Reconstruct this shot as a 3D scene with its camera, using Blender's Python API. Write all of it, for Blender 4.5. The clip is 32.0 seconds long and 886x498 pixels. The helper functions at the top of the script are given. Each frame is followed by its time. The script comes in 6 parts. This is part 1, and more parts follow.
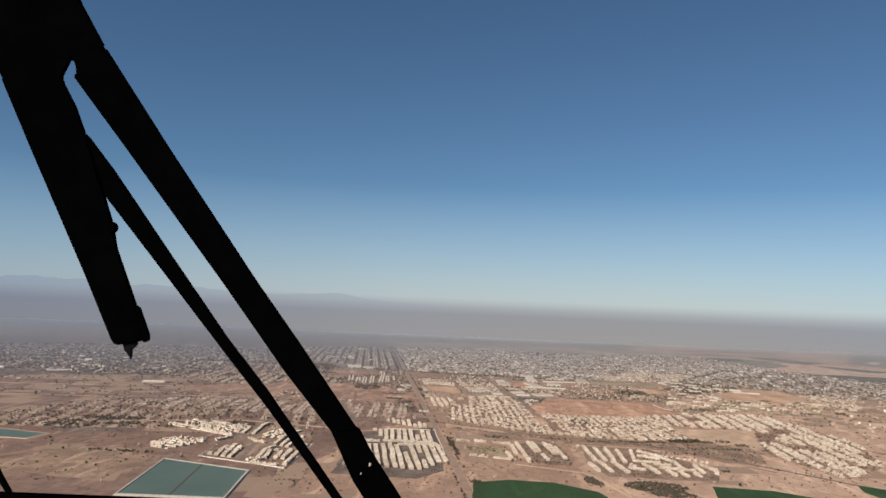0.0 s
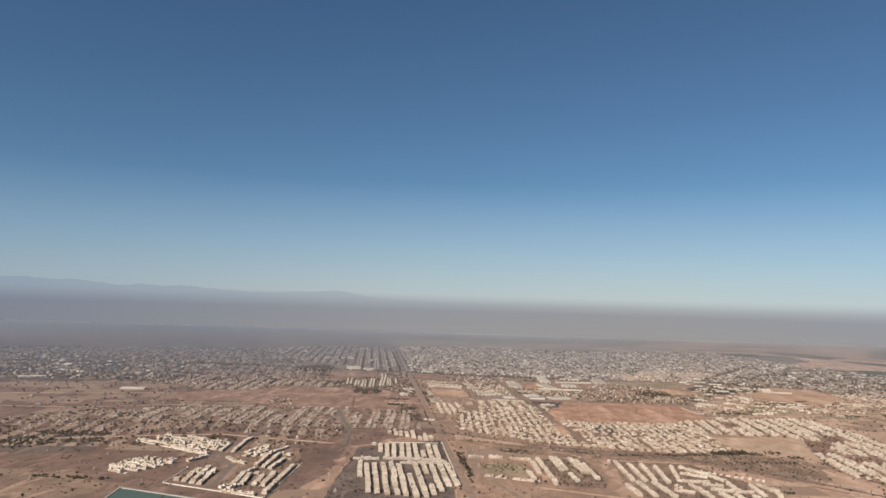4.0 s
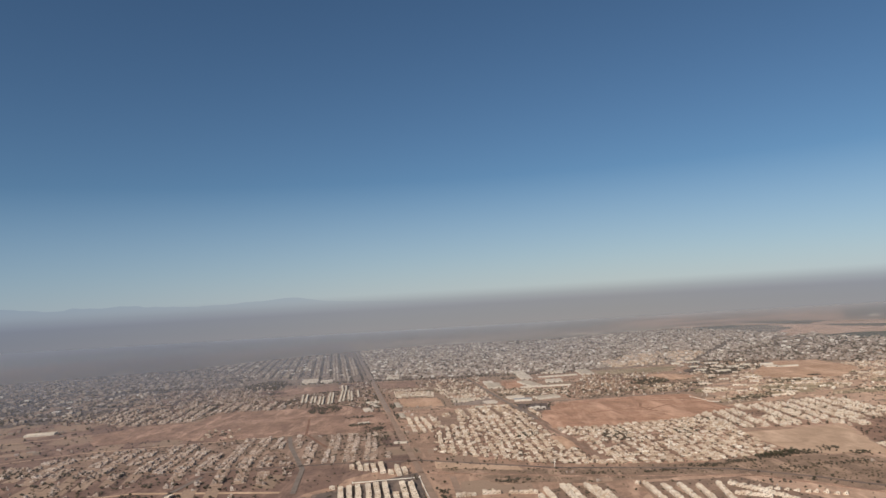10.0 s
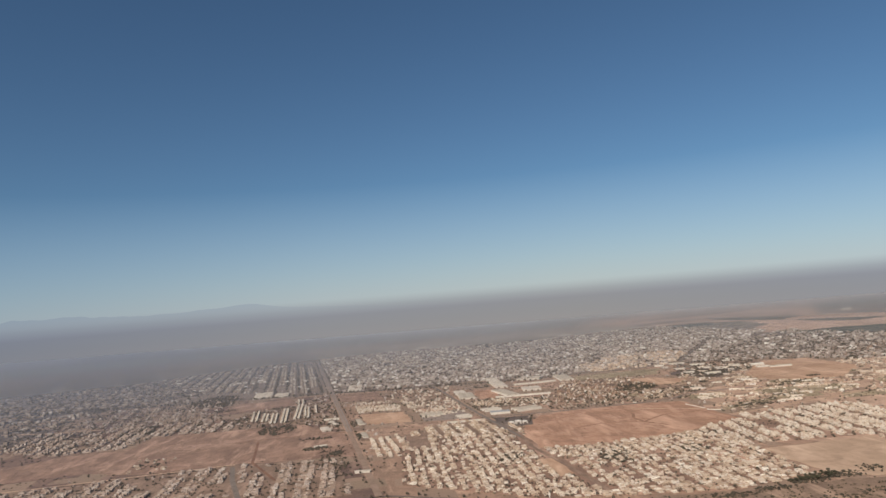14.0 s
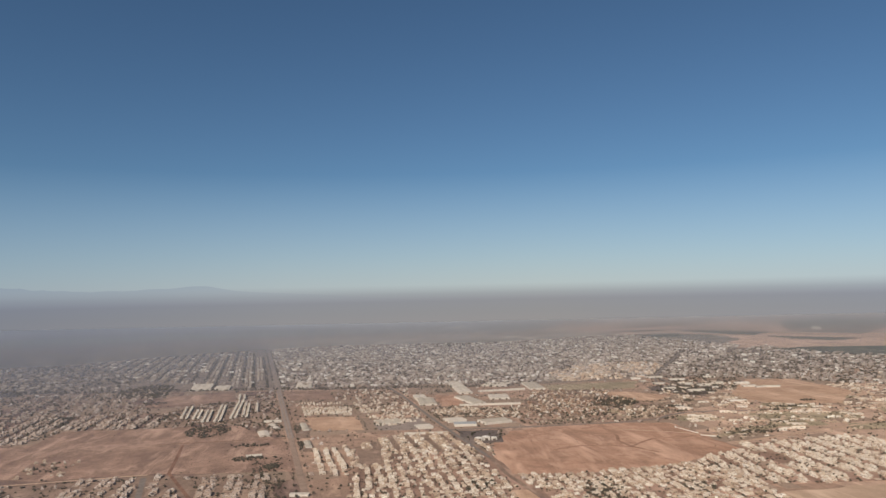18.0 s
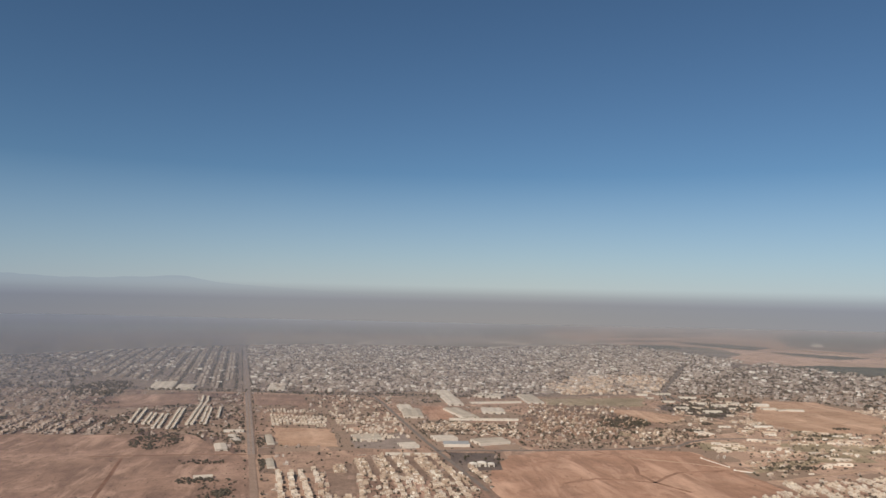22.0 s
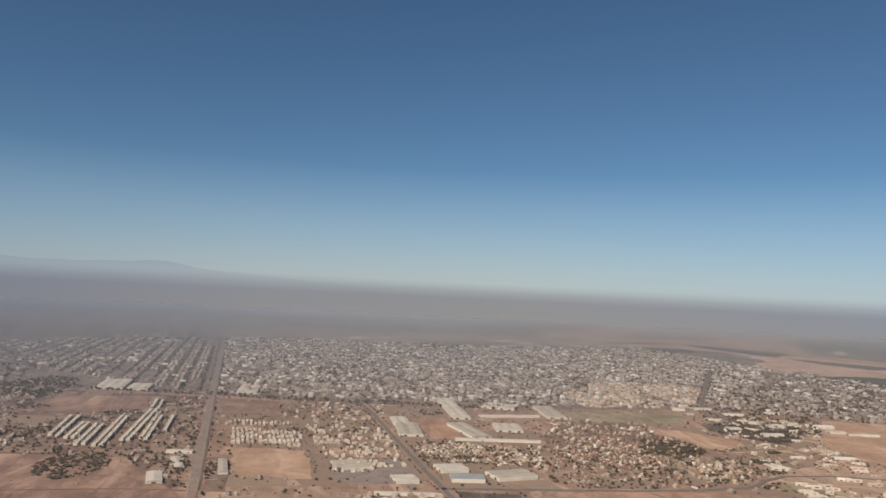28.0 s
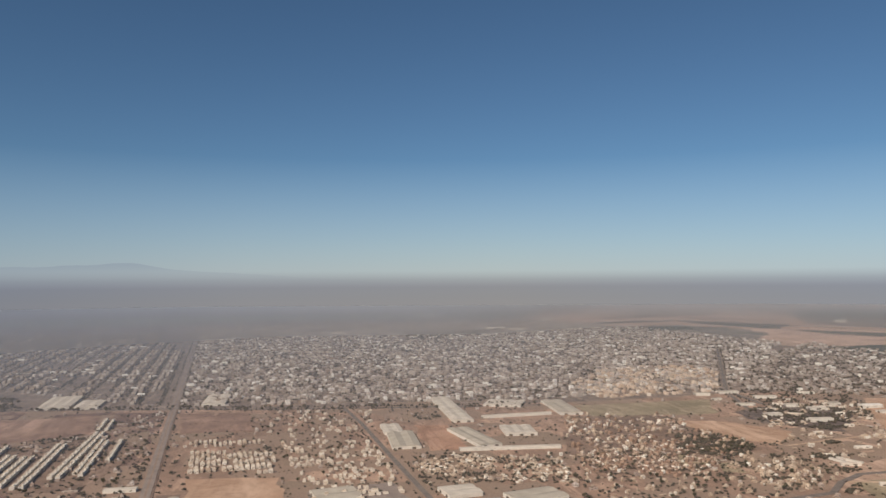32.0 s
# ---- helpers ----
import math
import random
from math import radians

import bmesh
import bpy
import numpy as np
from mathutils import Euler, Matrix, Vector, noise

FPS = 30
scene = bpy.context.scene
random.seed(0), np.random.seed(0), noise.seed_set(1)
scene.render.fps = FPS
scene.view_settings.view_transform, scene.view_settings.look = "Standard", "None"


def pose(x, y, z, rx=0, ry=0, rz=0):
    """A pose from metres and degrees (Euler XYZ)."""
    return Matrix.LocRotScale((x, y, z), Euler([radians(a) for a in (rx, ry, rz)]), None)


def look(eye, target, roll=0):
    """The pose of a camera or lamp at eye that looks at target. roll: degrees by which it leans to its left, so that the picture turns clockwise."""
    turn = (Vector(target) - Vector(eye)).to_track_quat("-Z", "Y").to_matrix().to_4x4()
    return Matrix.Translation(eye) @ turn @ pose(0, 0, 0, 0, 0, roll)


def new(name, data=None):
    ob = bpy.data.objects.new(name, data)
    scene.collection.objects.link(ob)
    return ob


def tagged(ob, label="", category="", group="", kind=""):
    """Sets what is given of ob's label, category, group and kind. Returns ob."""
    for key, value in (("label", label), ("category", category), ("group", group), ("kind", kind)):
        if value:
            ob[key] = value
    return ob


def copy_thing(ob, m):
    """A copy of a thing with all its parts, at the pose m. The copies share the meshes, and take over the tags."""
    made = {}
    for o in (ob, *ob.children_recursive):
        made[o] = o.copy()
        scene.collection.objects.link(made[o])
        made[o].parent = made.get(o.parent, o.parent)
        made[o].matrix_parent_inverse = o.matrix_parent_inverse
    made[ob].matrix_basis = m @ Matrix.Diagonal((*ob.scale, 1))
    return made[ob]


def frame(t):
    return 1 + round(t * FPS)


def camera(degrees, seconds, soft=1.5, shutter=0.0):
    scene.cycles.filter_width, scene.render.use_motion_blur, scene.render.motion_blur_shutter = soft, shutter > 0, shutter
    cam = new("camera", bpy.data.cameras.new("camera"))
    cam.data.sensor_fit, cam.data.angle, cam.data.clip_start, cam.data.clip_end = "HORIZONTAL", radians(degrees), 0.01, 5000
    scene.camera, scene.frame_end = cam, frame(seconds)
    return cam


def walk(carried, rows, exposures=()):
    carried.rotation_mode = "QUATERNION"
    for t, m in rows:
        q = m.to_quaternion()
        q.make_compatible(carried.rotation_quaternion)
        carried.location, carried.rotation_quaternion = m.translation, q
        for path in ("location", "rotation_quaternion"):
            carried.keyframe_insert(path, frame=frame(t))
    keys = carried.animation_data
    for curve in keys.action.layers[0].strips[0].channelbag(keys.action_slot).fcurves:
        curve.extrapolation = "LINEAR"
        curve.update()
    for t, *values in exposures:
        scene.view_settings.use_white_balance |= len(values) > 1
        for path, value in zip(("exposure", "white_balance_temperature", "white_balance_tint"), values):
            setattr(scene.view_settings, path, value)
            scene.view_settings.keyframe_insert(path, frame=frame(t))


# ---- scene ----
cam = camera(60.736, 32.0, soft=1.5)
# seconds, place of the eye, heading to the left, pitch and lean
FLIGHT = [
    (0.0, 0.00, 0.00, 195.00, 2.621, 4.495, 2.378),
    (0.5, -1.75, 19.22, 194.70, 2.647, 4.445, 2.395),
    (1.0, -3.50, 38.45, 194.40, 2.655, 4.518, 2.463),
    (1.5, -5.25, 57.67, 194.11, 2.701, 4.561, 2.362),
    (2.0, -6.99, 76.90, 193.81, 2.759, 4.564, 2.316),
    (2.5, -8.72, 96.13, 193.53, 2.782, 4.527, 2.360),
    (3.0, -10.44, 115.37, 193.24, 2.715, 4.448, 2.334),
    (3.5, -12.14, 134.61, 192.97, 2.729, 4.420, 2.225),
    (5.5, -18.37, 211.71, 192.05, 2.317, 3.782, -1.006),
    (6.0, -19.64, 231.00, 191.89, 2.002, 3.904, -1.718),
    (6.5, -20.85, 250.30, 191.75, 1.561, 3.920, -2.392),
    (7.0, -22.01, 269.59, 191.61, 1.189, 3.743, -2.982),
    (7.5, -23.10, 288.89, 191.49, 0.931, 3.677, -3.286),
    (8.0, -24.12, 308.18, 191.38, 0.658, 3.763, -3.363),
    (8.5, -25.07, 327.48, 191.27, 0.314, 3.762, -3.289),
    (9.0, -25.93, 346.78, 191.18, -0.101, 3.722, -3.273),
    (9.5, -26.72, 366.08, 191.10, -0.406, 3.906, -3.367),
    (10.0, -27.42, 385.37, 191.02, -0.643, 3.951, -3.374),
    (10.5, -28.04, 404.67, 190.94, -0.944, 3.881, -3.336),
    (11.0, -28.57, 423.97, 190.86, -1.252, 3.873, -3.455),
    (11.5, -29.02, 443.26, 190.79, -1.622, 3.850, -3.585),
    (12.0, -29.39, 462.55, 190.70, -1.941, 3.827, -3.770),
    (12.5, -29.67, 481.84, 190.62, -2.273, 3.910, -4.070),
    (13.0, -29.88, 501.12, 190.53, -2.607, 3.941, -4.150),
    (13.5, -30.02, 520.40, 190.42, -3.005, 3.951, -4.225),
    (14.0, -30.08, 539.66, 190.32, -3.493, 3.983, -4.607),
    (14.5, -30.08, 558.92, 190.20, -3.959, 4.043, -5.066),
    (16.5, -28.54, 635.65, 189.46, -5.447, 3.725, -3.328),
    (17.0, -27.88, 654.74, 189.19, -5.765, 3.646, -2.700),
    (17.5, -27.19, 673.81, 188.90, -5.956, 3.597, -1.995),
    (18.0, -26.46, 692.87, 188.59, -6.132, 3.534, -1.160),
    (18.5, -25.70, 711.90, 188.27, -6.276, 3.548, -0.172),
    (19.0, -24.92, 730.92, 187.93, -6.437, 3.509, 0.738),
    (19.5, -24.11, 749.92, 187.56, -6.539, 3.643, 1.156),
    (20.0, -23.28, 768.91, 187.18, -6.674, 3.686, 0.841),
    (20.5, -22.43, 787.88, 186.77, -6.625, 3.572, 0.951),
    (21.0, -21.56, 806.84, 186.34, -6.615, 3.559, 1.481),
    (21.5, -20.68, 825.80, 185.88, -6.783, 3.687, 1.703),
    (22.0, -19.78, 844.75, 185.40, -6.991, 3.625, 1.280),
    (22.5, -18.88, 863.69, 184.90, -7.045, 3.407, 0.901),
    (23.0, -17.97, 882.64, 184.37, -7.001, 3.448, 1.093),
    (23.5, -17.05, 901.58, 183.82, -7.140, 3.544, 1.665),
    (24.0, -16.12, 920.53, 183.25, -7.300, 3.641, 2.147),
    (24.5, -15.19, 939.48, 182.66, -7.387, 3.715, 2.367),
    (25.0, -14.24, 958.44, 182.05, -7.361, 3.777, 2.638),
    (25.5, -13.30, 977.40, 181.42, -7.339, 3.710, 2.958),
    (27.5, -9.31, 1053.32, 178.54, -7.359, 3.367, 3.396),
    (28.0, -8.29, 1072.30, 177.78, -7.328, 3.292, 2.801),
    (28.5, -7.26, 1091.29, 177.01, -7.424, 3.010, 1.843),
    (29.0, -6.23, 1110.28, 176.23, -7.661, 2.765, 0.458),
    (29.5, -5.19, 1129.26, 175.46, -7.844, 2.638, -0.292),
    (30.0, -4.16, 1148.25, 174.68, -8.057, 2.586, -0.610),
    (30.5, -3.12, 1167.24, 173.90, -8.293, 2.565, -0.594),
    (31.0, -2.08, 1186.23, 173.13, -8.471, 2.547, -0.519),
    (31.5, -1.04, 1205.22, 172.35, -8.696, 2.517, -0.358),
    (32.0, -0.00, 1224.21, 171.57, -8.914, 2.493, -0.315),
]
walk(cam, [(t, pose(x, y, z, 90 + pitch, 0, head) @ pose(0, 0, 0, 0, 0, lean)) for t, x, y, z, head, pitch, lean in FLIGHT],
     exposures=[(0.0, 0.32), (3.3, 0.31), (5.6, 0.21), (7.5, 0.17), (20.0, 0.16), (28.0, 0.12), (32.0, 0.12)])

# ---- light ----
world = bpy.data.worlds.new("world")
scene.world = world
world.use_nodes = True
wn = world.node_tree.nodes
sky = wn.new("ShaderNodeTexSky")
sky.sky_type, sky.sun_disc = "NISHITA", False
SUN_EL, SUN_AZ = 36.0, 222.0            # degrees; azimuth clockwise from +y
sky.sun_elevation, sky.sun_rotation = radians(SUN_EL), radians(SUN_AZ)
sky.altitude, sky.air_density, sky.dust_density, sky.ozone_density = 600, 0.82, 0.3, 5.0
tint = wn.new("ShaderNodeMix")
tint.data_type, tint.blend_type = "RGBA", "MULTIPLY"
tint.inputs["Factor"].default_value, tint.inputs[7].default_value = 1.0, (0.885, 1.0, 0.965, 1)
world.node_tree.links.new(sky.outputs[0], tint.inputs[6])
world.node_tree.links.new(tint.outputs[2], wn["Background"].inputs[0])
wn["Background"].inputs[1].default_value = 0.0605


def world_ramp(fac, low, high, stops):
    """Tones over a range of the sky's directions."""
    n = wn.new("ShaderNodeValToRGB")
    els = n.color_ramp.elements
    while len(els) < len(stops):
        els.new(0.5)
    for e, (p, c) in zip(els, stops):
        e.position, e.color = (p - low) / (high - low), (*c, 1)
    r = wn.new("ShaderNodeMapRange")
    r.inputs[1].default_value, r.inputs[2].default_value = low, high
    world.node_tree.links.new(fac, r.inputs[0])
    world.node_tree.links.new(r.outputs[0], n.inputs["Fac"])
    return n.outputs["Color"]


# dust haze all round the horizon: how high it stands, and its tone from west to east
aim = wn.new("ShaderNodeTexCoord")
parts_of = wn.new("ShaderNodeSeparateXYZ")
world.node_tree.links.new(aim.outputs["Generated"], parts_of.inputs[0])
HAZE_TONE = [(-0.1, (0.276, 0.264, 0.26)), (-0.040, (0.278, 0.265, 0.259)), (-0.034, (0.275, 0.263, 0.259)), (-0.020, (0.264, 0.261, 0.264)), (-0.007, (0.258, 0.261, 0.275)), (0.003, (0.31, 0.32, 0.338)), (0.015, (0.445, 0.462, 0.484)), (0.054, (0.435, 0.47, 0.505)), (0.16, (0.38, 0.47, 0.55))]
HAZE_DEPTH = [(-0.004, 1.0), (0.003, 0.88), (0.015, 0.62), (0.054, 0.42), (0.105, 0.22), (0.16, 0.0)]
tone = wn.new("ShaderNodeMix")
tone.data_type, tone.blend_type = "RGBA", "MULTIPLY"
tone.inputs["Factor"].default_value = 1.0
world.node_tree.links.new(world_ramp(parts_of.outputs["Z"], -0.1, 0.16, HAZE_TONE), tone.inputs[6])
world.node_tree.links.new(world_ramp(parts_of.outputs["X"], -1.0, 1.0, [(-0.65, (0.62, 0.70, 0.86)), (-0.1, (0.93, 0.95, 0.99)), (0.24, (1.0, 1.0, 1.0)), (0.7, (0.95, 1.0, 1.09))]), tone.inputs[7])
dust_light = wn.new("ShaderNodeBackground")
world.node_tree.links.new(tone.outputs[2], dust_light.inputs[0])
over = wn.new("ShaderNodeMixShader")
world.node_tree.links.new(world_ramp(parts_of.outputs["Z"], -0.1, 0.16, [(p, (q, q, q)) for p, q in HAZE_DEPTH]), over.inputs[0])
world.node_tree.links.new(wn["Background"].outputs[0], over.inputs[1])
world.node_tree.links.new(dust_light.outputs[0], over.inputs[2])
world.node_tree.links.new(over.outputs[0], wn["World Output"].inputs["Surface"])
sun = new("sun", bpy.data.lights.new("sun", "SUN"))
sun.data.energy, sun.data.angle, sun.data.color = 5.0, radians(0.53), (1.0, 0.895, 0.775)
sv = Vector((math.sin(radians(SUN_AZ)) * math.cos(radians(SUN_EL)), math.cos(radians(SUN_AZ)) * math.cos(radians(SUN_EL)), math.sin(radians(SUN_EL))))
sun.matrix_world = look(sv * 300, (0, 0, 0))
scene.view_settings.exposure = 0.12

# ---- materials ----


class Mat:
    """Short hand for a node material."""

    def __init__(self, name, rough=0.9, metal=0.0):
        self.m = bpy.data.materials.new(name)
        self.m.use_nodes = True
        self.t = self.m.node_tree
        self.b = self.t.nodes["Principled BSDF"]
        self.b.inputs["Roughness"].default_value = rough
        self.b.inputs["Metallic"].default_value = metal
        self.b.inputs["Specular IOR Level"].default_value = 0.25

    def node(self, kind, **values):
        n = self.t.nodes.new("ShaderNode" + kind)
        for k, v in values.items():
            n.inputs[k.replace("_", " ")].default_value = v
        return n

    def link(self, a, b):
        self.t.links.new(a, b)

    def where(self):
        return self.node("NewGeometry").outputs["Position"]

    def noise(self, scale, detail=6.0, rough=0.6, vec=None, distort=0.0):
        n = self.node("TexNoise", Scale=scale, Detail=detail, Roughness=rough, Distortion=distort)
        self.link(vec if vec is not None else self.where(), n.inputs["Vector"])
        return n.outputs["Fac"]

    def ramp(self, fac, stops):
        n = self.t.nodes.new("ShaderNodeValToRGB")
        els = n.color_ramp.elements
        while len(els) < len(stops):
            els.new(0.5)
        for e, (p, c) in zip(els, stops):
            e.position, e.color = p, (*c, 1) if len(c) == 3 else c
        self.link(fac, n.inputs["Fac"])
        return n.outputs["Color"]

    def mix(self, fac, a, b, blend="MIX"):
        n = self.t.nodes.new("ShaderNodeMix")
        n.data_type, n.blend_type = "RGBA", blend
        for s, v in ((n.inputs["Factor"], fac), (n.inputs[6], a), (n.inputs[7], b)):
            if isinstance(v, (int, float)):
                s.default_value = v
            elif isinstance(v, tuple):
                s.default_value = (*v, 1)
            else:
                self.link(v, s)
        return n.outputs[2]

    def math(self, op, a, b=0.0):
        n = self.t.nodes.new("ShaderNodeMath")
        n.operation = op
        for s, v in zip(n.inputs, (a, b)):
            if isinstance(v, (int, float)):
                s.default_value = v
            else:
                self.link(v, s)
        return n.outputs[0]

    def colour(self, c):
        if isinstance(c, tuple):
            self.b.inputs["Base Color"].default_value = (*c, 1)
        else:
            self.link(c, self.b.inputs["Base Color"])
        return self

    def bump(self, fac, strength=0.3, distance=0.2):
        n = self.node("Bump", Strength=strength, Distance=distance)
        self.link(fac, n.inputs["Height"])
        self.link(n.outputs[0], self.b.inputs["Normal"])
        return self


def grey(v):
    return (v, v, v)


def soil(name, dark, mid, light, big=0.004, small=0.08, streak=0.5):
    """Bare earth: broad patches, drawn-out streaks, fine grain and pale dust."""
    m = Mat(name, 0.95)
    c = m.ramp(m.noise(big, 8, 0.62), [(0.32, dark), (0.5, mid), (0.7, light)])
    far = m.node("Mapping")
    far.inputs["Rotation"].default_value = (0, 0, 0.5)
    far.inputs["Scale"].default_value = (1.0, 0.22, 1.0)
    m.link(m.where(), far.inputs["Vector"])
    c = m.mix(m.math("MULTIPLY", m.ramp(m.noise(small * 0.7, 7, 0.7, far.outputs[0], 1.5), [(0.45, grey(0.0)), (0.68, grey(1.0))]), streak), c, tuple(v * 0.72 for v in dark))
    c = m.mix(m.ramp(m.noise(small, 6, 0.7), [(0.4, grey(0.0)), (0.75, grey(0.8))]), c, m.mix(0.6, c, dark), "MIX")
    c = m.mix(m.ramp(m.noise(small * 0.45, 5, 0.6, None, 0.8), [(0.5, grey(0.0)), (0.62, grey(0.55))]), c, tuple(v * 0.8 for v in dark))
    c = m.mix(m.ramp(m.noise(small * 1.3, 4, 0.6, None, 1.0), [(0.52, grey(0.0)), (0.66, grey(0.5))]), c, tuple(v * 0.75 for v in dark))
    c = m.mix(m.ramp(m.noise(small * 0.6, 5, 0.62, far.outputs[0], 0.6), [(0.53, grey(0.0)), (0.66, grey(0.75))]), c, tuple(v * 1.12 for v in light))
    c = m.mix(m.ramp(m.noise(0.6, 4, 0.7), [(0.4, grey(0.0)), (0.8, grey(0.45))]), c, light)
    m.colour(c).bump(m.noise(0.3, 6), 0.6, 0.8)
    return m.m


def plaster(name, stops, per_object):
    """Painted plaster on a house: each house its own tone, rain streaks and patches."""
    m = Mat(name, 0.85)
    n = m.t.nodes.new("ShaderNodeObjectInfo" if per_object else "ShaderNodeNewGeometry")
    c = m.ramp(n.outputs["Random" if per_object else "Random Per Island"], stops)
    c = m.mix(m.ramp(m.noise(0.018, 4, 0.6), [(0.42, grey(0.0)), (0.72, grey(0.6))]), c, m.mix(0.55, c, (0.24, 0.16, 0.11)))
    c = m.mix(m.ramp(m.noise(0.35, 6, 0.7), [(0.3, grey(0.0)), (0.85, grey(0.6))]), c, m.mix(0.5, c, (0.2, 0.16, 0.13)))
    m.colour(c).bump(m.noise(3.0), 0.2, 0.05)
    return m.m


def plain(name, c, rough=0.8, vary=0.35, scale=0.5, metal=0.0):
    m = Mat(name, rough, metal)
    d = tuple(v * (1 - vary) for v in c)
    m.b.inputs["Specular IOR Level"].default_value = 0.08
    m.colour(m.ramp(m.noise(scale, 7, 0.65), [(0.3, d), (0.7, c)])).bump(m.noise(scale * 6), 0.2, 0.05)
    return m.m


SOIL = soil("dry_earth", (0.210, 0.136, 0.098), (0.335, 0.212, 0.148), (0.460, 0.306, 0.216))
SOIL_RED = soil("red_earth", (0.27, 0.145, 0.092), (0.415, 0.238, 0.155), (0.53, 0.335, 0.232), 0.011, 0.045, 0.9)
SOIL_BROWN = soil("brown_field_earth", (0.175, 0.105, 0.076), (0.300, 0.184, 0.131), (0.430, 0.281, 0.206), 0.013, 0.06, 0.95)
SOIL_TAN = soil("tan_field_earth", (0.36, 0.245, 0.165), (0.45, 0.31, 0.215), (0.52, 0.37, 0.265), 0.01, 0.06)
STREET = soil("estate_street_earth", (0.15, 0.10, 0.074), (0.235, 0.155, 0.112), (0.33, 0.225, 0.165), 0.02, 0.12)
SOIL_DARKRED = soil("dark_red_track", (0.13, 0.07, 0.045), (0.20, 0.105, 0.068), (0.27, 0.15, 0.10), 0.02, 0.1)
TRACK_RED = soil("worn_red_track", (0.2, 0.105, 0.066), (0.29, 0.16, 0.103), (0.36, 0.21, 0.14), 0.03, 0.1)
# west dimmed, east brightened: the fall of light is put into earth colours
SOIL_WEST = soil("western_earth_dimmed", (0.115, 0.074, 0.060), (0.190, 0.118, 0.090), (0.280, 0.183, 0.139))
SOIL_EAST = soil("eastern_earth_brightened", (0.291, 0.193, 0.137), (0.437, 0.289, 0.205), (0.560, 0.385, 0.279))
SOIL_OLIVE = soil("dry_grass_earth", (0.20, 0.155, 0.095), (0.30, 0.235, 0.15), (0.40, 0.31, 0.21), 0.012, 0.08)
SCRUB = soil("scrub_earth", (0.150, 0.100, 0.072), (0.255, 0.172, 0.120), (0.380, 0.260, 0.185), 0.02, 0.12)
CROP = soil("dark_crop_earth", (0.065, 0.065, 0.05), (0.10, 0.096, 0.072), (0.14, 0.128, 0.096), 0.004, 0.03)
ASH_EARTH = soil("grey_brown_earth", (0.085, 0.066, 0.058), (0.14, 0.105, 0.088), (0.21, 0.155, 0.125), 0.01, 0.1)
TOWN = soil("town_ground", (0.14, 0.103, 0.083), (0.22, 0.163, 0.128), (0.32, 0.24, 0.185), 0.02, 0.15)
FARM_TAN = soil("farm_earth", (0.40, 0.265, 0.19), (0.50, 0.335, 0.245), (0.58, 0.40, 0.30), 0.003, 0.02, 0.4)
# lightened towards the haze, so haze is put into this earth's colour
FAR_EARTH = soil("far_plain_earth", (0.2, 0.165, 0.14), (0.27, 0.225, 0.19), (0.34, 0.285, 0.245), 0.004, 0.02, 0.5)
FARM_GREY = soil("fallow_earth", (0.16, 0.13, 0.105), (0.22, 0.18, 0.145), (0.28, 0.23, 0.185), 0.003, 0.02, 0.4)
ASPHALT = plain("asphalt", (0.225, 0.185, 0.158), 0.9, 0.4, 0.12)
DIRT_ROAD = plain("dirt_road", (0.325, 0.23, 0.175), 0.95, 0.35, 0.06)
ROAD_DUST = plain("dusty_asphalt", (0.31, 0.245, 0.205), 0.9, 0.35, 0.08)
SOIL_ORANGE = soil("orange_earth", (0.33, 0.2, 0.125), (0.44, 0.275, 0.18), (0.53, 0.36, 0.25), 0.012, 0.05)
CONCRETE = plain("concrete", (0.42, 0.38, 0.33), 0.85, 0.3, 0.3)
CREAM = [(0.0, (0.58, 0.49, 0.39)), (0.3, (0.69, 0.61, 0.51)), (0.5, (0.50, 0.39, 0.295)), (0.75, (0.73, 0.67, 0.58)), (0.9, (0.42, 0.32, 0.24)), (1.0, (0.64, 0.55, 0.45))]
TANS = [(0.0, (0.44, 0.33, 0.24)), (0.2, (0.62, 0.51, 0.40)), (0.4, (0.33, 0.235, 0.165)), (0.6, (0.55, 0.44, 0.335)), (0.8, (0.37, 0.265, 0.19)), (0.92, (0.80, 0.74, 0.64)), (1.0, (0.84, 0.79, 0.70))]
OCHRE = [(0.0, (0.50, 0.375, 0.275)), (0.35, (0.62, 0.505, 0.40)), (0.55, (0.30, 0.21, 0.15)), (0.75, (0.54, 0.40, 0.30)), (0.88, (0.74, 0.65, 0.55)), (1.0, (0.34, 0.24, 0.17))]
# rose tones also take in the weaker light over the west
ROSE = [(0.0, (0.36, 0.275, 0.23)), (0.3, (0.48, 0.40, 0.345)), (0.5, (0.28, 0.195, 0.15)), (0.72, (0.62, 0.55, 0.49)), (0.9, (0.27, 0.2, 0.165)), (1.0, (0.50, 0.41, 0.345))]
TERRA = [(0.0, (0.25, 0.145, 0.10)), (0.3, (0.36, 0.235, 0.165)), (0.5, (0.20, 0.12, 0.084)), (0.7, (0.42, 0.31, 0.235)), (0.82, (0.27, 0.165, 0.115)), (0.92, (0.74, 0.66, 0.56)), (1.0, (0.76, 0.69, 0.6))]
# greyer town plaster: the greying of distance haze is put into these tones
HAZED_TOWN = [(0.0, (0.34, 0.29, 0.25)), (0.25, (0.44, 0.38, 0.335)), (0.45, (0.23, 0.185, 0.155)), (0.68, (0.52, 0.46, 0.41)), (0.8, (0.27, 0.215, 0.18)), (0.9, (0.64, 0.59, 0.535)), (1.0, (0.76, 0.72, 0.66))]
